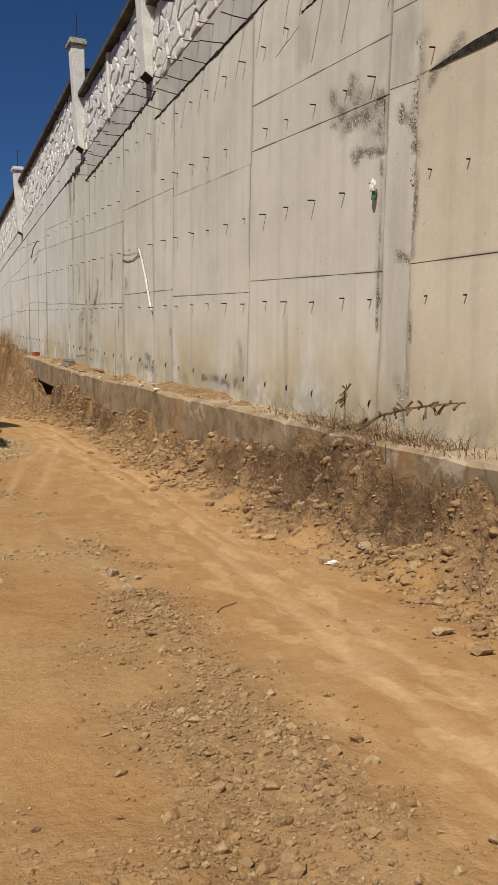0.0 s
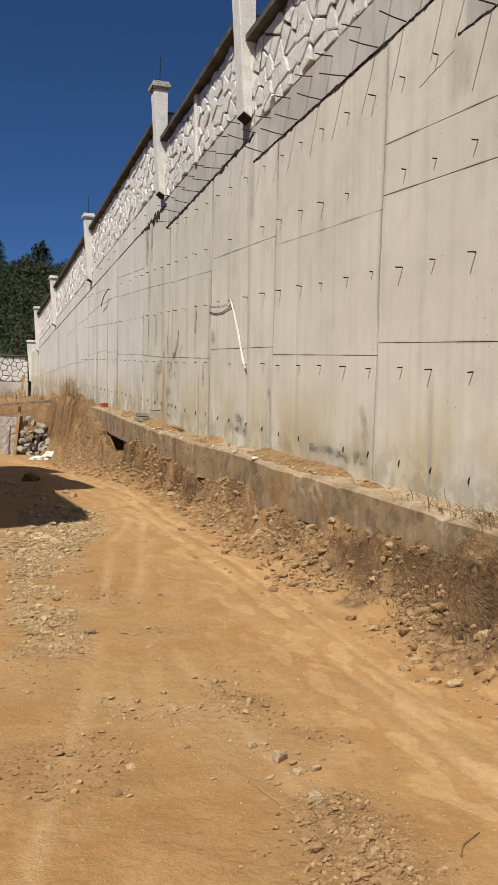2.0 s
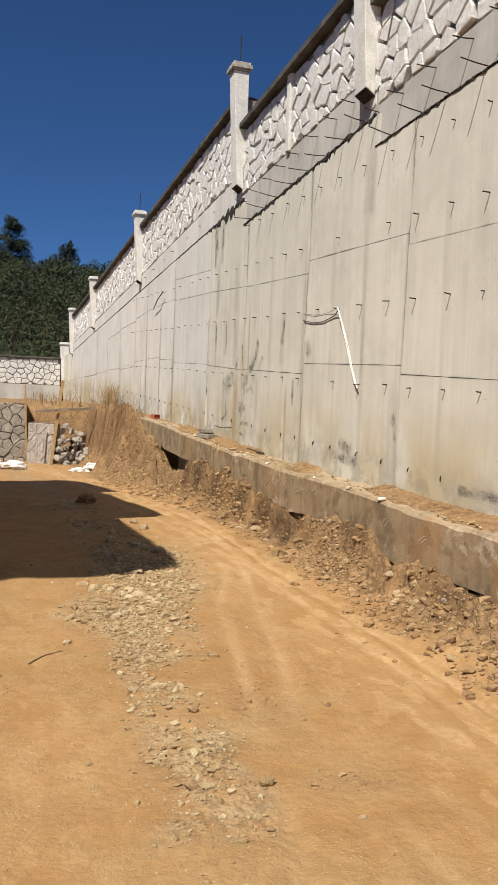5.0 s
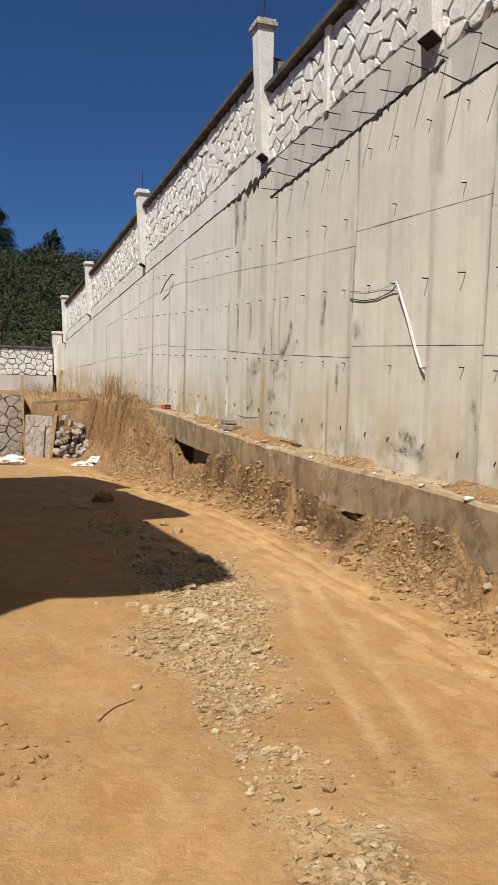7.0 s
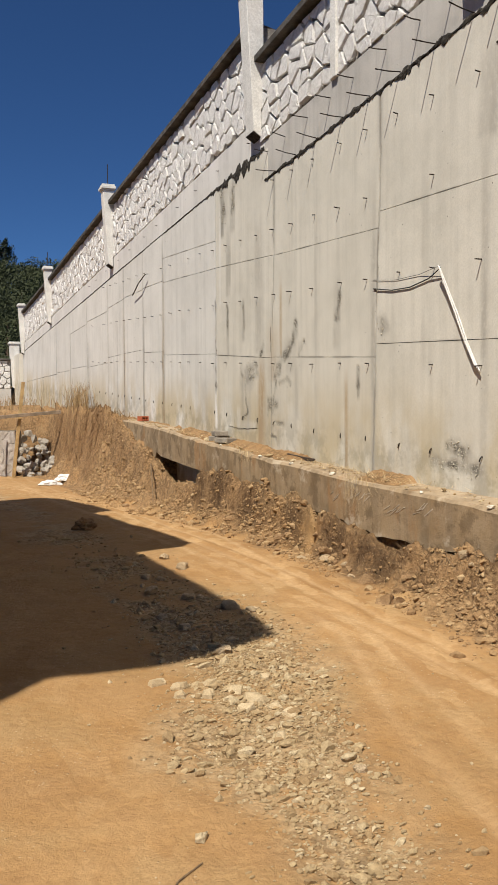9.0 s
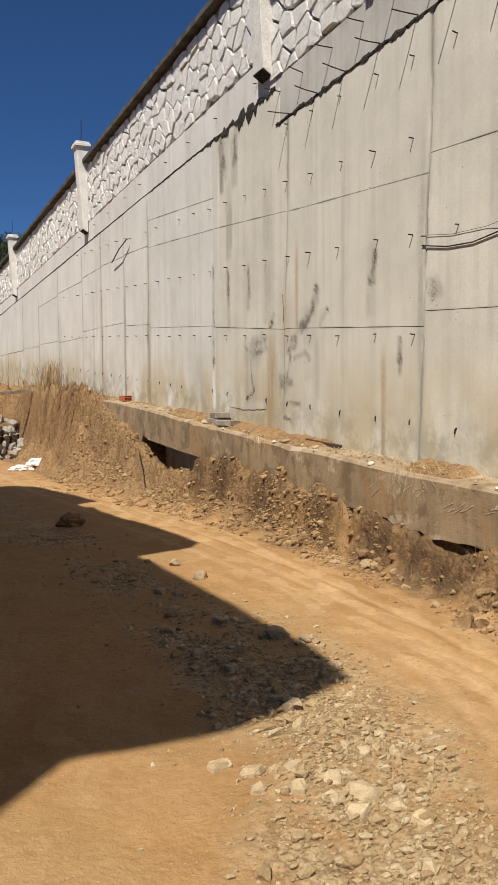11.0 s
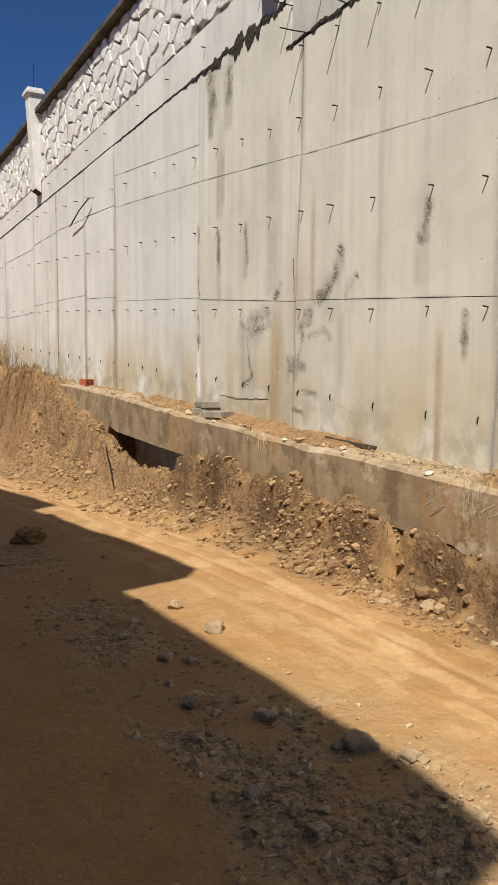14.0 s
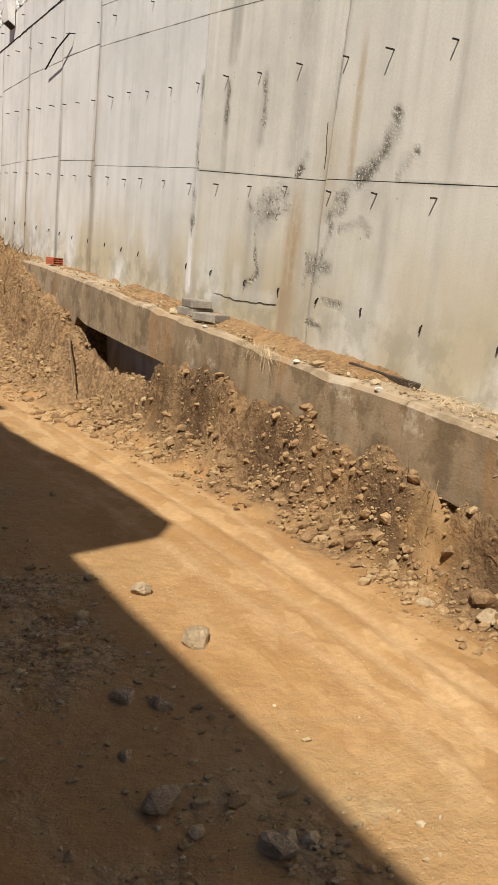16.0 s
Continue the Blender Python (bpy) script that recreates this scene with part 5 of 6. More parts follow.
# ---- dry grass, weeds, brush ----
def blades(name, roots, label, category, seed, mat):
    """Bent blades as one object: roots are rows of (x, y, z, height, lean x, lean y, width)."""
    rng = random.Random(seed)
    verts, faces = [], []
    for x, y, z, h, lx, ly, w in roots:
        a = rng.uniform(0, math.pi)
        ca, sa = math.cos(a) * w / 2, math.sin(a) * w / 2
        k = len(verts)
        for t in (0.0, 0.4, 0.75):
            bend = t * t
            px, py, pz = x + lx * bend, y + ly * bend, z + h * t * (1 - 0.15 * t)
            f = 1 - 0.7 * t
            verts += [(px - ca * f, py - sa * f, pz), (px + ca * f, py + sa * f, pz)]
        verts.append((x + lx, y + ly, z + h * 0.85))
        faces += [(k, k + 1, k + 3, k + 2), (k + 2, k + 3, k + 5, k + 4), (k + 4, k + 5, k + 6)]
    ob = new(name, raw_mesh(name, verts, faces, mat))
    return tagged(ob, label, category, kind="stuff")


def grass_roots():
    rng = random.Random(41)
    top, face, tall = [], [], []
    for _ in range(900):
        k = rng.randrange(4)
        (ax, ay), (bx, by) = CREST[k], CREST[k + 1]
        t = rng.random()
        x, y = ax + (bx - ax) * t + rng.gauss(0.35, 0.35), ay + (by - ay) * t + rng.gauss(0.1, 0.35)
        if x > 3.1 or (x < 0.9 and y > 29.8):
            continue
        h = rng.uniform(0.06, 0.26)
        top.append((x, y, float(ground_z(x, y)) - 0.02, h, rng.gauss(-0.06, 0.12), rng.gauss(-0.05, 0.12), rng.uniform(0.008, 0.02)))
    for _ in range(5200):
        y = rng.gauss(25.2, 1.7)
        if not 21.5 < y < 28.6:
            continue
        edge = float(np.interp(y, [p[1] for p in CREST[:5]], [p[0] for p in CREST[:5]]))
        x = edge - abs(rng.gauss(0, 0.20)) + 0.04
        if vnoise(y * 2.6, 3.0, 306) < rng.uniform(-0.9, 0.2):
            continue
        face.append((x, y, float(ground_z(x, y)) + 0.02, rng.uniform(-0.5, 0.03), rng.uniform(-0.14, -0.03), rng.gauss(-0.02, 0.05), rng.uniform(0.006, 0.016)))
    for _ in range(240):
        x, y = rng.gauss(2.86, 0.1), rng.gauss(26.8, 0.7)
        if x > 3.1:
            continue
        tall.append((x, y, float(ground_z(x, y)), rng.uniform(0.5, 1.0), rng.gauss(0.05, 0.16), rng.gauss(0, 0.14), rng.uniform(0.008, 0.016)))
    for _ in range(160):
        x, y = rng.uniform(1.0, 2.9), rng.uniform(29, 41)
        tall.append((x, y, float(ground_z(x, y)), rng.uniform(0.3, 0.7), rng.gauss(0, 0.12), rng.gauss(0, 0.1), rng.uniform(0.014, 0.03)))
    return top, face, tall


top, face, tall = grass_roots()
blades("dry_grass", top, "dry straw-coloured grass along the crest of the bank", "dry grass", 5, M_STRAW)
blades("hanging_grass", face, "matted brown grass and roots hanging down the earth bank", "dry grass", 6, M_ROOT)
blades("tall_stalks", tall, "tall dry stalks standing on the terrace", "dry stalks", 7, M_STRAW)


def straw_on_ledge():
    rng = random.Random(44)
    out = []
    for y0, n, drop in ((12.35, 90, 0.36), (12.35, 40, 0.16), (15.15, 60, 0.26), (13.0, 260, 0.04), (12.4, 160, 0.06), (9.0, 60, 0.04), (18.2, 60, 0.05), (11.7, 90, 0.05), (16.2, 80, 0.04)):
        for _ in range(n):
            y = rng.gauss(y0, 0.14 if drop > 0.2 else 0.45)
            z = float(ledge_z(y)) + 0.03
            if drop > 0.2:
                out.append((LEDGE + rng.uniform(-0.03, 0.06), y, z, -rng.uniform(0.05, drop), -rng.uniform(0.02, 0.07), rng.gauss(0, 0.10), rng.uniform(0.002, 0.005)))
            else:
                out.append((rng.uniform(LEDGE + 0.05, FACE - 0.03), y, z, rng.uniform(0.005, drop), rng.gauss(0, 0.09), rng.gauss(0, 0.16), rng.uniform(0.003, 0.006)))
    return out


blades("ledge_straw", straw_on_ledge(), "dry straw lying on and hanging from the footing", "straw", 8, M_PALE_STRAW)


def weed_roots():
    rng = random.Random(45)
    out = []
    for _ in range(2300):
        y = rng.gauss(4.9, 0.8)
        x = rng.uniform(2.4, 3.1)
        out.append((x, y, max(float(ground_z(x, y)), float(ledge_z(y)) if x > LEDGE else -1) - 0.01, abs(rng.gauss(0, 0.07)) + 0.02, rng.gauss(-0.02, 0.08), rng.gauss(0, 0.08), rng.uniform(0.003, 0.008)))
    for _ in range(2200):
        y = rng.uniform(5.2, 20)
        t = float(toe_x(y))
        x = t + (LEDGE - t) * rng.uniform(0.35, 0.98)
        if vnoise(y * 0.9, 6.0, 91) < 0.0:
            continue
        out.append((x, y, float(ground_z(x, y)) - 0.005, abs(rng.gauss(0, 0.05)) + 0.01, rng.gauss(-0.02, 0.06), rng.gauss(0, 0.06), rng.uniform(0.004, 0.009)))
    return out


def bank_straw():
    rng = random.Random(46)
    out = []
    for _ in range(1500):
        y = rng.uniform(3.5, 22)
        t = float(toe_x(y))
        x = t + (LEDGE - t) * rng.uniform(0.0, 0.95)
        if vnoise(y * 1.4, x * 2.0, 93) < 0.1:
            continue
        out.append((x, y, float(ground_z(x, y)) + 0.01, rng.uniform(-0.02, 0.04), rng.gauss(0, 0.07), rng.gauss(0, 0.07), rng.uniform(0.003, 0.006)))
    return out


blades("straw_litter", bank_straw(), "scattered dry straw litter on the earth bank", "straw", 10, M_STRAW)
blades("dead_weeds", weed_roots(), "withered brown weeds on the rubble against the wall", "dead weeds", 9, M_BRUSH)


def branch(name, points, radius, label, twigs=0, seed=1, mat=M_BRUSH):
    rng = random.Random(seed)
    bm = bmesh.new()
    if len(points[0]) == 2:
        points = [(x, y, float(ground_z(x, y)) + radius * 0.9) for x, y in points]
    add_tube(bm, points, [radius * (1 - 0.6 * k / (len(points) - 1)) for k in range(len(points))], 5)
    for _ in range(twigs):
        k = rng.randrange(1, len(points) - 1)
        p = Vector(points[k]).lerp(Vector(points[k + 1]), rng.random())
        d = Vector((rng.gauss(-0.3, 0.5), rng.gauss(0, 0.6), rng.gauss(0.1, 0.6))).normalized() * rng.uniform(0.03, 0.09)
        add_tube(bm, [p, p + d * 0.6, p + d + Vector((0, 0, -0.01))], [radius * 0.5, radius * 0.7, radius * 0.9], 4)
    return tagged(mesh_ob(name, bm, mat), label, "branch")


branch("dead_branch", [(2.85, 4.85, 0.68), (2.88, 4.6, 0.80), (2.9, 4.3, 0.86), (2.92, 4.0, 0.90), (2.92, 3.75, 0.92)], 0.012, "dead branch with curled leaves sticking out of the weeds", 26, 2)
branch("dead_branch", [(2.95, 5.2, 0.7), (2.96, 5.22, 0.85), (2.94, 5.16, 1.0)], 0.010, "short dead branch standing in the weeds", 14, 3)
branch("twig", [(0.76, 4.02), (0.78, 3.9), (0.80, 3.78), (0.83, 3.62), (0.85, 3.5), (0.87, 3.36)], 0.004, "pale dry twig lying on the earth", mat=M_STRAW)
branch("twig", [(1.22, 3.38), (1.26, 3.43), (1.30, 3.45), (1.36, 3.48)], 0.005, "short dry twig on the track")
branch("twig", [(-0.44, 8.0), (-0.40, 8.07), (-0.33, 8.15), (-0.22, 8.22)], 0.006, "dark bent twig lying on the yard")
branch("root", [(2.6, 18.9, 0.72), (2.45, 18.3, 0.42), (2.35, 17.9, 0.22)], 0.014, "bare root hanging from the bank")


def earth_clods():
    """Lumps of earth broken off the bank, lying at its foot."""
    rng = random.Random(58)
    for k in range(90):
        y = rng.gauss(12.9, 1.3) if k < 40 else rng.uniform(4.2, 19.5)
        t = float(toe_at(y))
        x = t + (LEDGE - t) * rng.uniform(-0.15, 0.6)
        size = min(0.2, 0.055 * math.exp(abs(rng.gauss(0, 0.5))))
        ob = new("earth_clod", raw_mesh("earth_clod", rock_shape(rng, ICO2, size / 1.7, 0.6, 12).tolist(), ICO2[1], M_CLOD))
        ob.location = (x, y, float(ground_z(x, y)) + size * 0.06)
        tagged(ob, "dry tan lump of earth fallen from the bank", "earth clod", "earth clods at the foot of the bank")


earth_clods()


def ledge_soil():
    """Low drifts of brown soil lying on the footing against the wall."""
    xs, ys = np.linspace(LEDGE + 0.03, FACE + 0.01, 14), np.arange(5.2, 22.4, 0.035)
    gx, gy = np.meshgrid(xs, ys)
    t = (gx - xs[0]) / (xs[-1] - xs[0])
    drift = smooth(-0.25, 0.6, fbm(gy * 0.9, 2.0, 2, 311) + 0.5 * vnoise(gx * 7, gy * 3, 312))
    gz = ledge_z(gy) - 0.02 + (0.085 * t) * drift + 0.02 * t * drift * np.abs(fbm(gx * 14, gy * 12, 3, 313))
    i = np.arange(gx.size).reshape(gx.shape)
    faces = np.stack([i[:-1, :-1], i[:-1, 1:], i[1:, 1:], i[1:, :-1]], -1).reshape(-1, 4)
    me = raw_mesh("ledge_soil", np.stack([gx, gy, gz], -1).reshape(-1, 3).tolist(), faces.tolist(), M_DIRT)
    at = me.attributes.new("loose", "FLOAT", "POINT")
    at.data.foreach_set("value", np.full(gx.size, 0.8, np.float32))
    tagged(new("ledge_soil", me), "brown soil drifted over the footing ledge", "soil", kind="stuff")


ledge_soil()


# ---- things on the ledge and the wall ----
def brick(name, at, turn, size, mat, label, category, group=""):
    bm = bmesh.new()
    add_box(bm, (-size[0] / 2, -size[1] / 2, 0), (size[0] / 2, size[1] / 2, size[2]), 0.008)
    for v in bm.verts:
        v.co += Vector((random.uniform(-1, 1), random.uniform(-1, 1), 0)) * 0.003
    ob = mesh_ob(name, bm, mat)
    ob.matrix_basis = pose(*at, 0, 0, turn)
    return tagged(ob, label, category, group)


zl = float(ledge_z(16.5)) + 0.015
brick("concrete_brick", (3.03, 16.72, zl), 8, (0.22, 0.24, 0.075), M_BLOCK, "grey concrete brick lying on the footing ledge", "brick", "bricks on the ledge")
brick("concrete_brick", (3.04, 16.70, zl + 0.076), -6, (0.2, 0.25, 0.075), M_BLOCK, "dark grey concrete brick stacked on another", "brick", "bricks on the ledge")
brick("concrete_brick", (2.98, 16.30, zl - 0.01), 20, (0.2, 0.26, 0.07), M_BLOCK, "grey concrete brick beside the stack", "brick", "bricks on the ledge")


def clay_block():
    top = tagged(new("clay_block"), "red hollow clay block lying on the footing ledge", "clay block")
    top.matrix_basis = pose(3.0, 20.85, float(ledge_z(20.85)) + 0.015, 0, 0, 14) @ Matrix.Diagonal((0.75, 0.62, 0.8, 1))
    bm = bmesh.new()
    for k in range(4):
        add_box(bm, (-0.1, -0.15, 0.035 * k), (0.1, 0.15, 0.035 * k + 0.012), 0.002)
    for k in range(3):
        add_box(bm, (-0.1 + 0.094 * k, -0.149, 0.001), (-0.088 + 0.094 * k, 0.149, 0.116), 0.002)
    part("webs", bm, M_CLAY, top)


clay_block()
# dark strip added for the shaded gap where wall meets ledge
stake("gap_shade_strip", (3.10, 13.78, float(ledge_z(13.78)) + 0.03), (3.08, 14.45, float(ledge_z(14.45)) + 0.035), 0.045, M_GAP_SHADE, "dark tarred board lying along the ledge by the wall")

# white tape and cable between two bars
tape = tagged(new("white_tape"), "white folded tape hanging from a bar in the wall", "tape")
bm = bmesh.new()
strip = [(3.10, 11.43, 2.86), (3.13, 11.36, 2.68), (3.142, 11.22, 2.42), (3.144, 11.10, 2.18), (3.14, 10.98, 1.98), (3.14, 10.92, 1.92)]
add_tube(bm, strip, [0.008, 0.008, 0.007, 0.008, 0.012, 0.005], 5)
add_tube(bm, [(p[0] - 0.01, p[1] + 0.02 * math.sin(k * 0.7), p[2] + 0.01) for k, p in enumerate(strip)], 0.006, 5)
part("strand", bm, M_WHITE, tape)
cable = tagged(new("cable"), "thin black cable sagging between two bars", "cable")
bm = bmesh.new()
add_tube(bm, [(3.15, 12.58, 2.83), (3.152, 12.25, 2.77), (3.152, 11.95, 2.755), (3.152, 11.65, 2.79), (3.12, 11.43, 2.85)], 0.0055, 6)
add_tube(bm, [(3.154, 12.60, 2.92), (3.155, 12.2, 2.86), (3.155, 11.8, 2.85), (3.12, 11.43, 2.87)], 0.002, 5)
part("wire", bm, M_CABLE, cable)


def crumpled(name, at, size, mat, label, category, seed):
    rng = random.Random(seed)
    v, f = ico_base(4)
    n = [noise.fractal(Vector(q) * 1.6 + Vector((seed * 3.1, 0, 0)), 1.0, 2.1, 4) for q in v]
    v = v * (1 + 0.42 * np.array(n))[:, None] * np.array(size) / 2
    v[:, 2] = np.maximum(v[:, 2], -size[2] * 0.28)
    ob = new(name, raw_mesh(name, (v + np.array((0, 0, size[2] * 0.26))).tolist(), f, mat))
    ob.location = at
    return tagged(ob, label, category)


bag = crumpled("plastic_rag", (3.12, 5.12, 2.42), (0.04, 0.06, 0.11), M_WHITE, "white and green plastic rag tied to a bar", "rag", 5)
crumpled("plastic_rag", (3.13, 5.13, 2.36), (0.03, 0.04, 0.09), M_GREEN, "green plastic rag tied to a bar", "rag", 6)
for k, (x, y, sx, sy, sz) in enumerate(((0.10, 25.6, 0.75, 0.5, 0.30), (-0.55, 26.3, 0.8, 0.7, 0.42), (1.80, 24.75, 0.50, 0.3, 0.16), (2.2, 24.85, 0.5, 0.32, 0.2))):
    crumpled("plastic_sack", (x, y, float(ground_z(x, y)) - 0.01), (sx, sy, sz), M_WHITE, "crumpled white plastic sack at the foot of the bank", "sack", 10 + k)
crumpled("paper_scrap", (2.52, 5.02, float(ground_z(2.52, 5.02)) + 0.01), (0.13, 0.09, 0.05), M_PALE, "crumpled pale paper scrap in the weeds", "scrap", 31)
crumpled("paper_scrap", (2.18, 4.0, float(ground_z(2.18, 4.0))), (0.09, 0.06, 0.025), M_WHITE, "flat white scrap trodden into the earth", "scrap", 32)
crumpled("earth_lump", (0.90, 16.03, float(ground_z(0.90, 16.03))), (0.3, 0.22, 0.18), M_CLOD, "dark lump of earth on the yard", "earth lump", 33)


def tangle():
    """Dead brush heaped over the buried stretch of footing."""
    rng = random.Random(47)
    bm = bmesh.new()
    for _ in range(190):
        y = rng.gauss(4.95, 0.5)
        x = rng.uniform(2.5, 3.02)
        z = max(float(ground_z(x, y)), float(ledge_z(y)) if x > LEDGE else -1)
        p = Vector((x, y, z))
        d = Vector((rng.gauss(-0.3, 0.6), rng.gauss(0, 0.8), abs(rng.gauss(0.3, 0.35)))).normalized() * rng.uniform(0.1, 0.3)
        add_tube(bm, [p, p + d * 0.5 + Vector((0, 0, 0.02)), p + d + Vector((rng.gauss(0, 0.04), rng.gauss(0, 0.04), -0.04))], [0.0026, 0.002, 0.001], 4)
    return tagged(mesh_ob("dead_brush", bm, M_BRUSH), "tangle of thin dead brown brush against the wall", "dead brush", kind="stuff")


tangle()
M_SCRATCH = simple("chalky_scratch", (0.58, 0.50, 0.40), (0.42, 0.35, 0.26), 30)
M_LIME = simple("lime_splash", (0.82, 0.78, 0.68), (0.68, 0.62, 0.5), 20)


def footing_marks():
    rng = random.Random(52)
    for y0, z_off, count in ((12.15, 0.16, 5), (11.6, 0.22, 6), (11.2, 0.17, 5), (12.75, 0.24, 3), (9.55, 0.2, 3), (8.9, 0.25, 2)):
        for k in range(count):
            y = y0 + 0.045 * k + rng.uniform(-0.015, 0.015)
            z = float(ledge_z(y)) - z_off + rng.uniform(-0.03, 0.03)
            h, s, w = rng.uniform(0.03, 0.08), -rng.uniform(0.06, 0.12), rng.uniform(0.003, 0.007)
            a, b = ledge_face(y) - 0.001, ledge_face(y + s) - 0.001
            bm = bmesh.new()
            add_prism(bm, [(a, y, z), (a, y + w * 1.5, z + w), (b, y + s + w, z + h), (b, y + s, z + h - w)], (0.02, 0, 0))
            part("scratch", bm, M_SCRATCH, footing)
    for y, size in ((13.82, 0.09), (12.86, 0.10), (14.72, 0.07), (9.7, 0.12), (10.4, 0.08), (11.3, 0.06), (16.1, 0.06)):
        v = rock_shape(rng, ICO2, size / 2, 0.35, 8) + np.array((LEDGE + 0.03, y, float(ledge_z(y)) + 0.004))
        ob = new("lime_splash", raw_mesh("lime_splash", v.tolist(), ICO2[1], M_LIME))
        ob.parent = footing


footing_marks()

# torn joint in the ochre stretch of wall
bm = bmesh.new()
add_prism(bm, [(FACE - 0.014, 3.6, 3.02), (FACE - 0.014, 4.0, 3.035), (FACE - 0.014, 4.5, 3.07), (FACE - 0.014, 4.3, 3.085), (FACE - 0.014, 4.05, 3.10), (FACE - 0.014, 3.6, 3.09)], (0.02, 0, 0))
part("open_joint", bm, M_JOINT, retaining_wall)


# ---- woods beyond ----
def leaf_cloud(rng, centre, radius, count, size, drop=1.0):
    verts, faces = [], []
    for _ in range(count):
        d = Vector((rng.gauss(0, 1), rng.gauss(0, 1), rng.gauss(0, 1)))
        d.normalize()
        r = rng.uniform(0.55, 1.05)
        p = Vector(centre) + Vector((d.x * radius[0] * r, d.y * radius[1] * r, d.z * radius[2] * r))
        s = size * rng.uniform(0.6, 1.4)
        a = Vector((rng.gauss(0, 1), rng.gauss(0, 1), rng.gauss(0, 1))).normalized() * s
        b = a.orthogonal().normalized() * s * rng.uniform(0.5, 0.9)
        k = len(verts)
        verts += [p - a, p + b * 0.7, p + a, p - b * 0.8 + Vector((0, 0, -0.15 * s * drop))]
        faces.append((k, k + 1, k + 2, k + 3))
    return verts, faces


def build_woods():
    rng = random.Random(51)
    verts, faces, tv, tf = [], [], [], []
    trunks = bmesh.new()
    for row in range(13):
        y = 47 + row * 5.6
        wide = 9 + row * 1.7
        n = int(8 + row * 0.6)
        for i in range(n):
            x = -wide * 0.6 + (i + rng.uniform(0.1, 0.9)) * wide * 1.9 / n
            yy = y + rng.uniform(-2, 2)
            g = float(ground_z(x, yy, False))
            h = rng.uniform(3.3, 5.0) + (0.4 if row > 8 else 0)
            add_tube(trunks, [(x, yy, g - 0.2), (x + rng.uniform(-0.3, 0.3), yy, g + h * 0.6)], [0.16, 0.07], 5)
            for _ in range(5):
                c = (x + rng.gauss(0, 0.9), yy + rng.gauss(0, 0.8), g + h * rng.uniform(0.35, 0.85))
                v, f = leaf_cloud(rng, c, (rng.uniform(0.9, 1.6), rng.uniform(0.9, 1.6), rng.uniform(0.8, 1.3)), 250, 0.075 + 0.006 * row)
                k = len(verts)
                verts += v
                faces += [tuple(q + k for q in w) for w in f]
    ob = tagged(new("far_woods", raw_mesh("far_woods", verts, faces, M_LEAF)), "dense dark green woodland on the hillside", "woods", kind="stuff")
    tagged(mesh_ob("far_trunks", trunks, M_BARK), "grey trunks of the hillside woodland", "woods", kind="stuff")


def conifer(x, y, height, spread, label, seed, spiky=False):
    rng = random.Random(seed)
    g = float(ground_z(x, y, False))
    tree = tagged(new("tree"), label, "tree")
    tree.location = (x, y, g)
    bm = bmesh.new()
    add_tube(bm, [(0, 0, -0.2), (0.1, 0, height * 0.5), (0, 0, height * 0.98)], [0.28, 0.16, 0.03], 7)
    verts, faces = [], []
    for k in range(46):
        t = rng.uniform(0.18, 0.98)
        a = rng.uniform(0, 6.283)
        reach = spread * (1 - t) ** (0.7 if spiky else 0.45) * rng.uniform(0.65, 1.1) + 0.1
        p0 = Vector((0, 0, height * t))
        p1 = p0 + Vector((math.cos(a) * reach, math.sin(a) * reach, reach * (0.5 if spiky else 0.15)))
        add_tube(bm, [p0, p0.lerp(p1, 0.5) + Vector((0, 0, -0.05)), p1], [0.06, 0.04, 0.015], 4)
        for q in (0.45, 0.75, 1.0):
            c = p0.lerp(p1, q)
            v, f = leaf_cloud(rng, c, ((0.35, 0.35, 0.5) if spiky else (0.75, 0.75, 0.55)), 26 if spiky else 70, 0.13)
            n = len(verts)
            verts += v
            faces += [tuple(i + n for i in w) for w in f]
    part("trunk", bm, M_BARK, tree)
    crown = new("crown", raw_mesh("crown", verts, faces, M_NEEDLE))
    crown.parent = tree


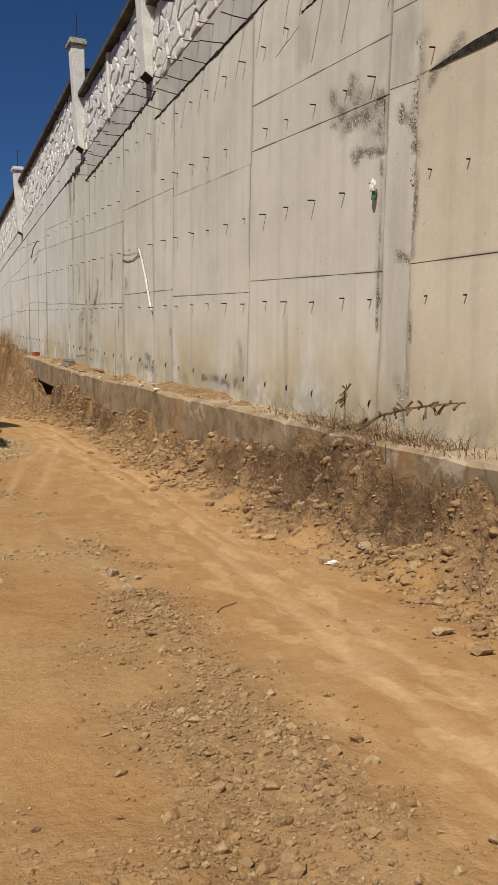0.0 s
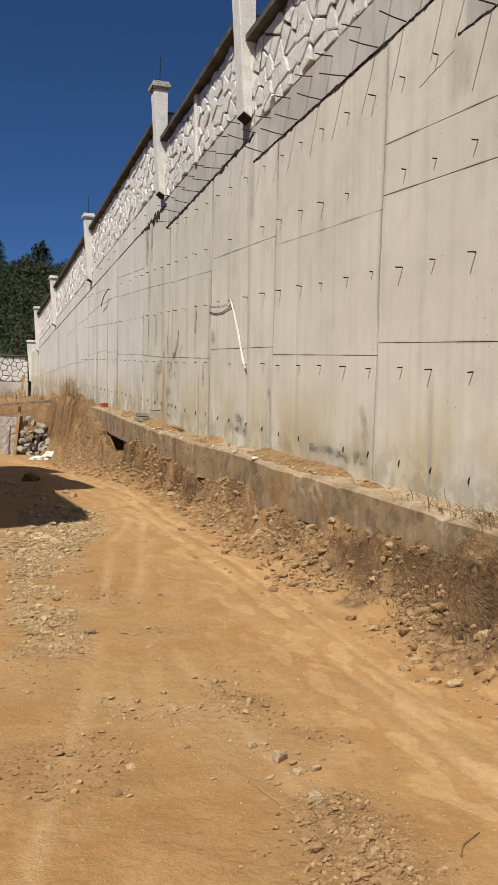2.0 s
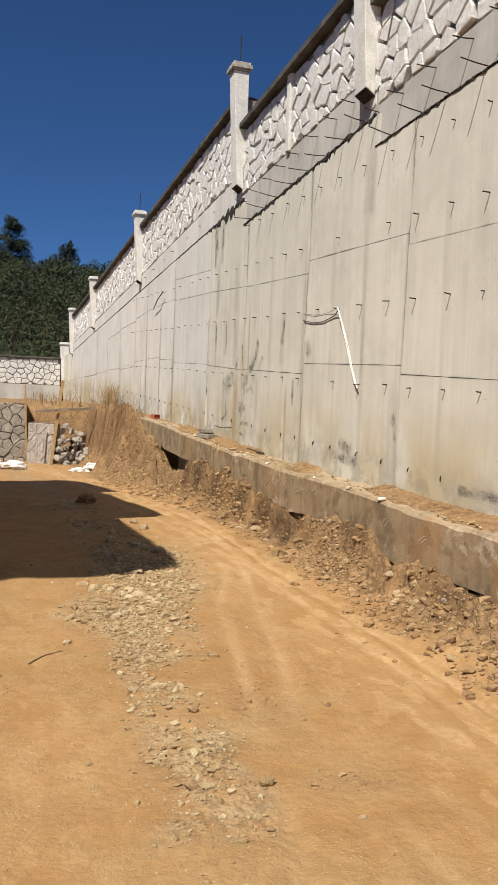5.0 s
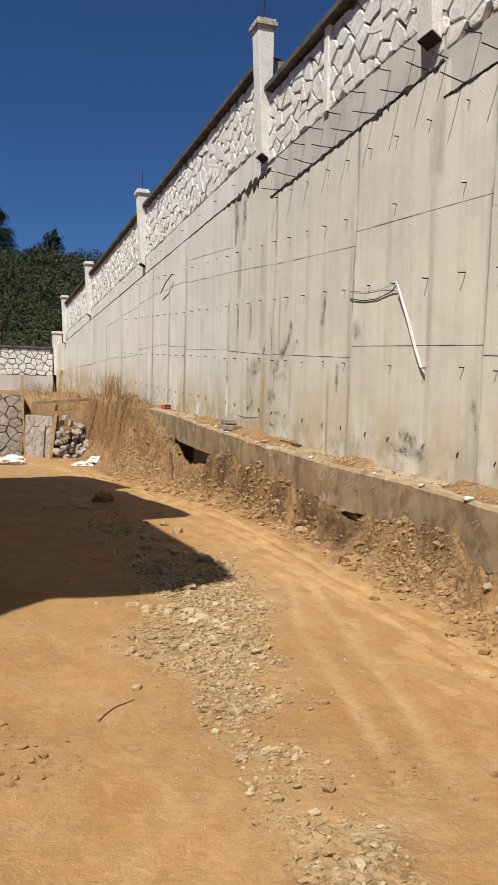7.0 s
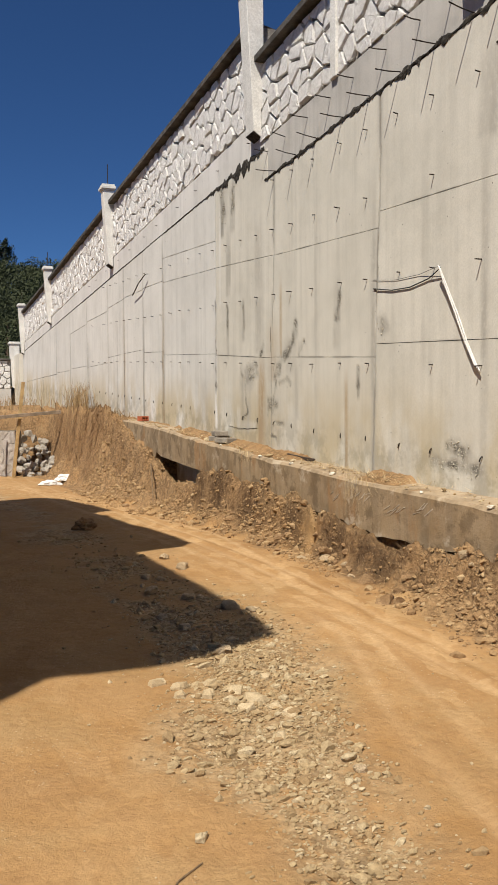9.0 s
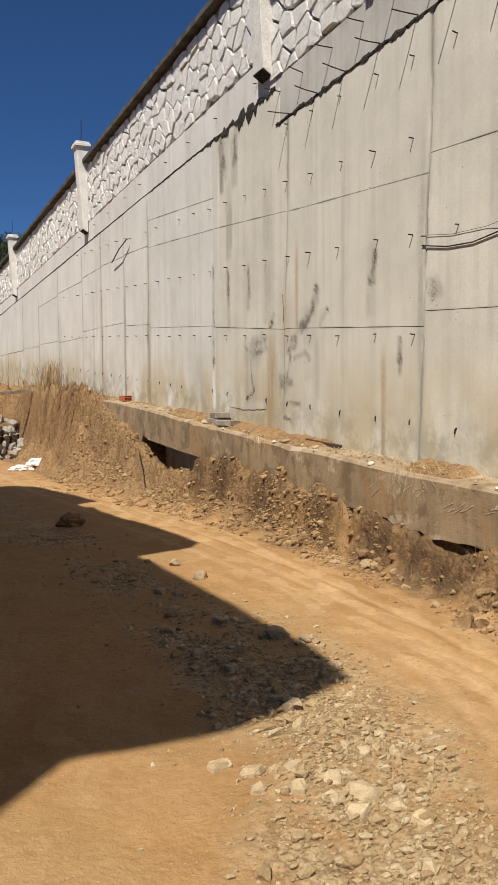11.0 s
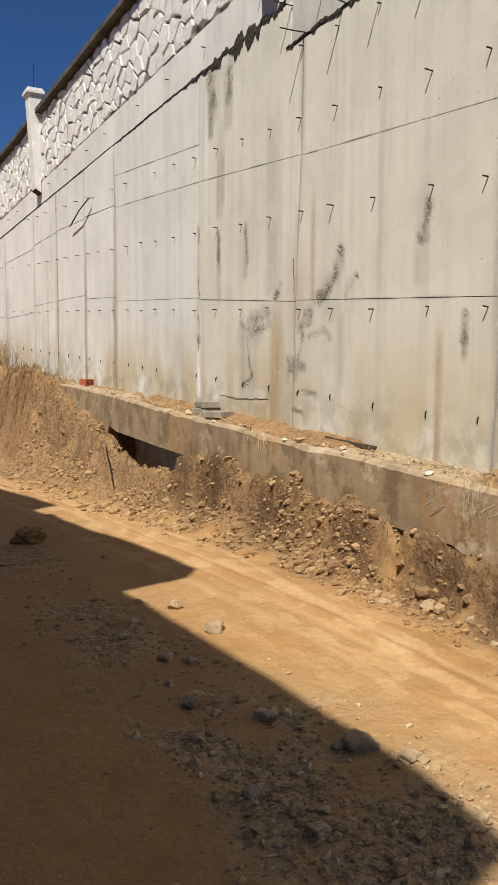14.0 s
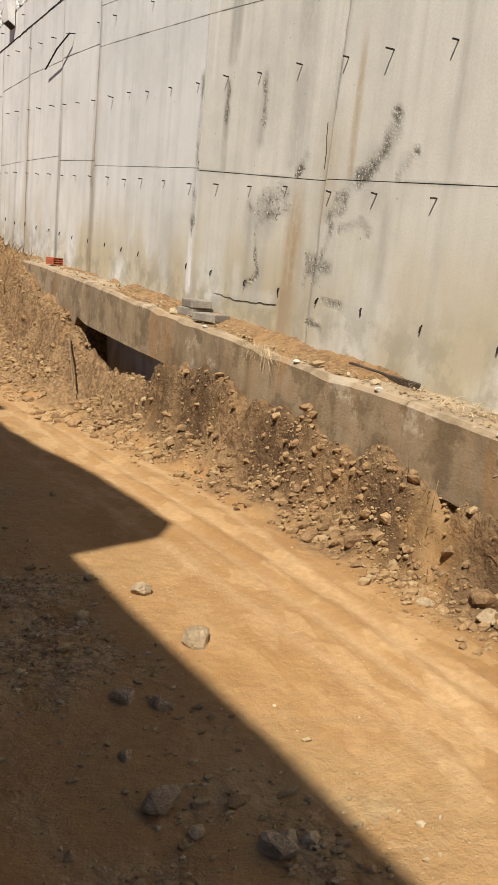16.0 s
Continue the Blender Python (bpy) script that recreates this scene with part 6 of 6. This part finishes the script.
build_woods()
conifer(2.4, 118, 9.4, 4.2, "tall round-headed dark conifer on the skyline", 61)
conifer(-3.6, 119, 7.4, 4.0, "broad dark tree on the skyline", 62)
conifer(10.4, 118, 6.9, 3.4, "slender spiky tree on the skyline", 63, True)

# ---- stones laid in the walls ----
for k, (a, b, j0, j1, s0, s1, c0, c1) in enumerate(STEPS):
    if b < 6.5:
        continue
    a, b = a + (0.18 if 10 < a < 16 else 0), b + (0.18 if 10 < b < 16 else 0)
    lay_stones(fence, "stone", a, b, (s0, s1), (c0 - 0.1, c1 - 0.1), 0.29, 100 + k, lambda u, v, d: (FACE + 0.05 - d, u, v), 0.05, M_STONE, joined=a > 23.5, flat=0.74, joint=0.013)
lay_stones(cross, "stone", -4.0, 2.84, (2.66, 2.66), (3.9, 3.9), 0.34, 130, lambda u, v, d: (u, 42.56 - d, v), 0.05, M_STONE, flat=0.75)
lay_stones(rubble, "stone", -4.0, 0.68, (-0.3, -0.3), (1.72, 1.72), 0.36, 140, lambda u, v, d: (u, 30.06 - d, v), 0.09, M_RUBBLE, flat=0.72, joint=0.006)
lay_stones(facing, "stone", 0.0, 1.0, (-0.3, -0.3), (1.1, 1.1), 0.17, 150, lambda u, v, d: (0.67 + 0.77 * u + 0.02 * v - d * 0.55, 29.0 - 0.5 * u + 0.12 * v - d * 0.8, v), 0.035, M_FACING, flat=1.5, joint=0.003)
for k in range(46):
    rng = random.Random(700 + k)
    size = rng.uniform(0.16, 0.38)
    up = rng.random() ** 1.3
    x = 1.5 + rng.uniform(0.0, 1.0) * (1 - 0.25 * up)
    y = 28.35 + 0.75 * up + rng.uniform(-0.12, 0.12)
    z = -0.22 + 1.3 * up
    ob = new("rubble_stone", raw_mesh("rubble_stone", rock_shape(rng, ICO2, size / 1.7, 0.85, 9).tolist(), ICO2[1], M_RUBBLE))
    ob.location = (x, y, max(z, float(ground_z(x, y)) + 0.02))
    tagged(ob, "grey stone tumbled from the broken terrace wall", "rock", "tumbled rubble stones")
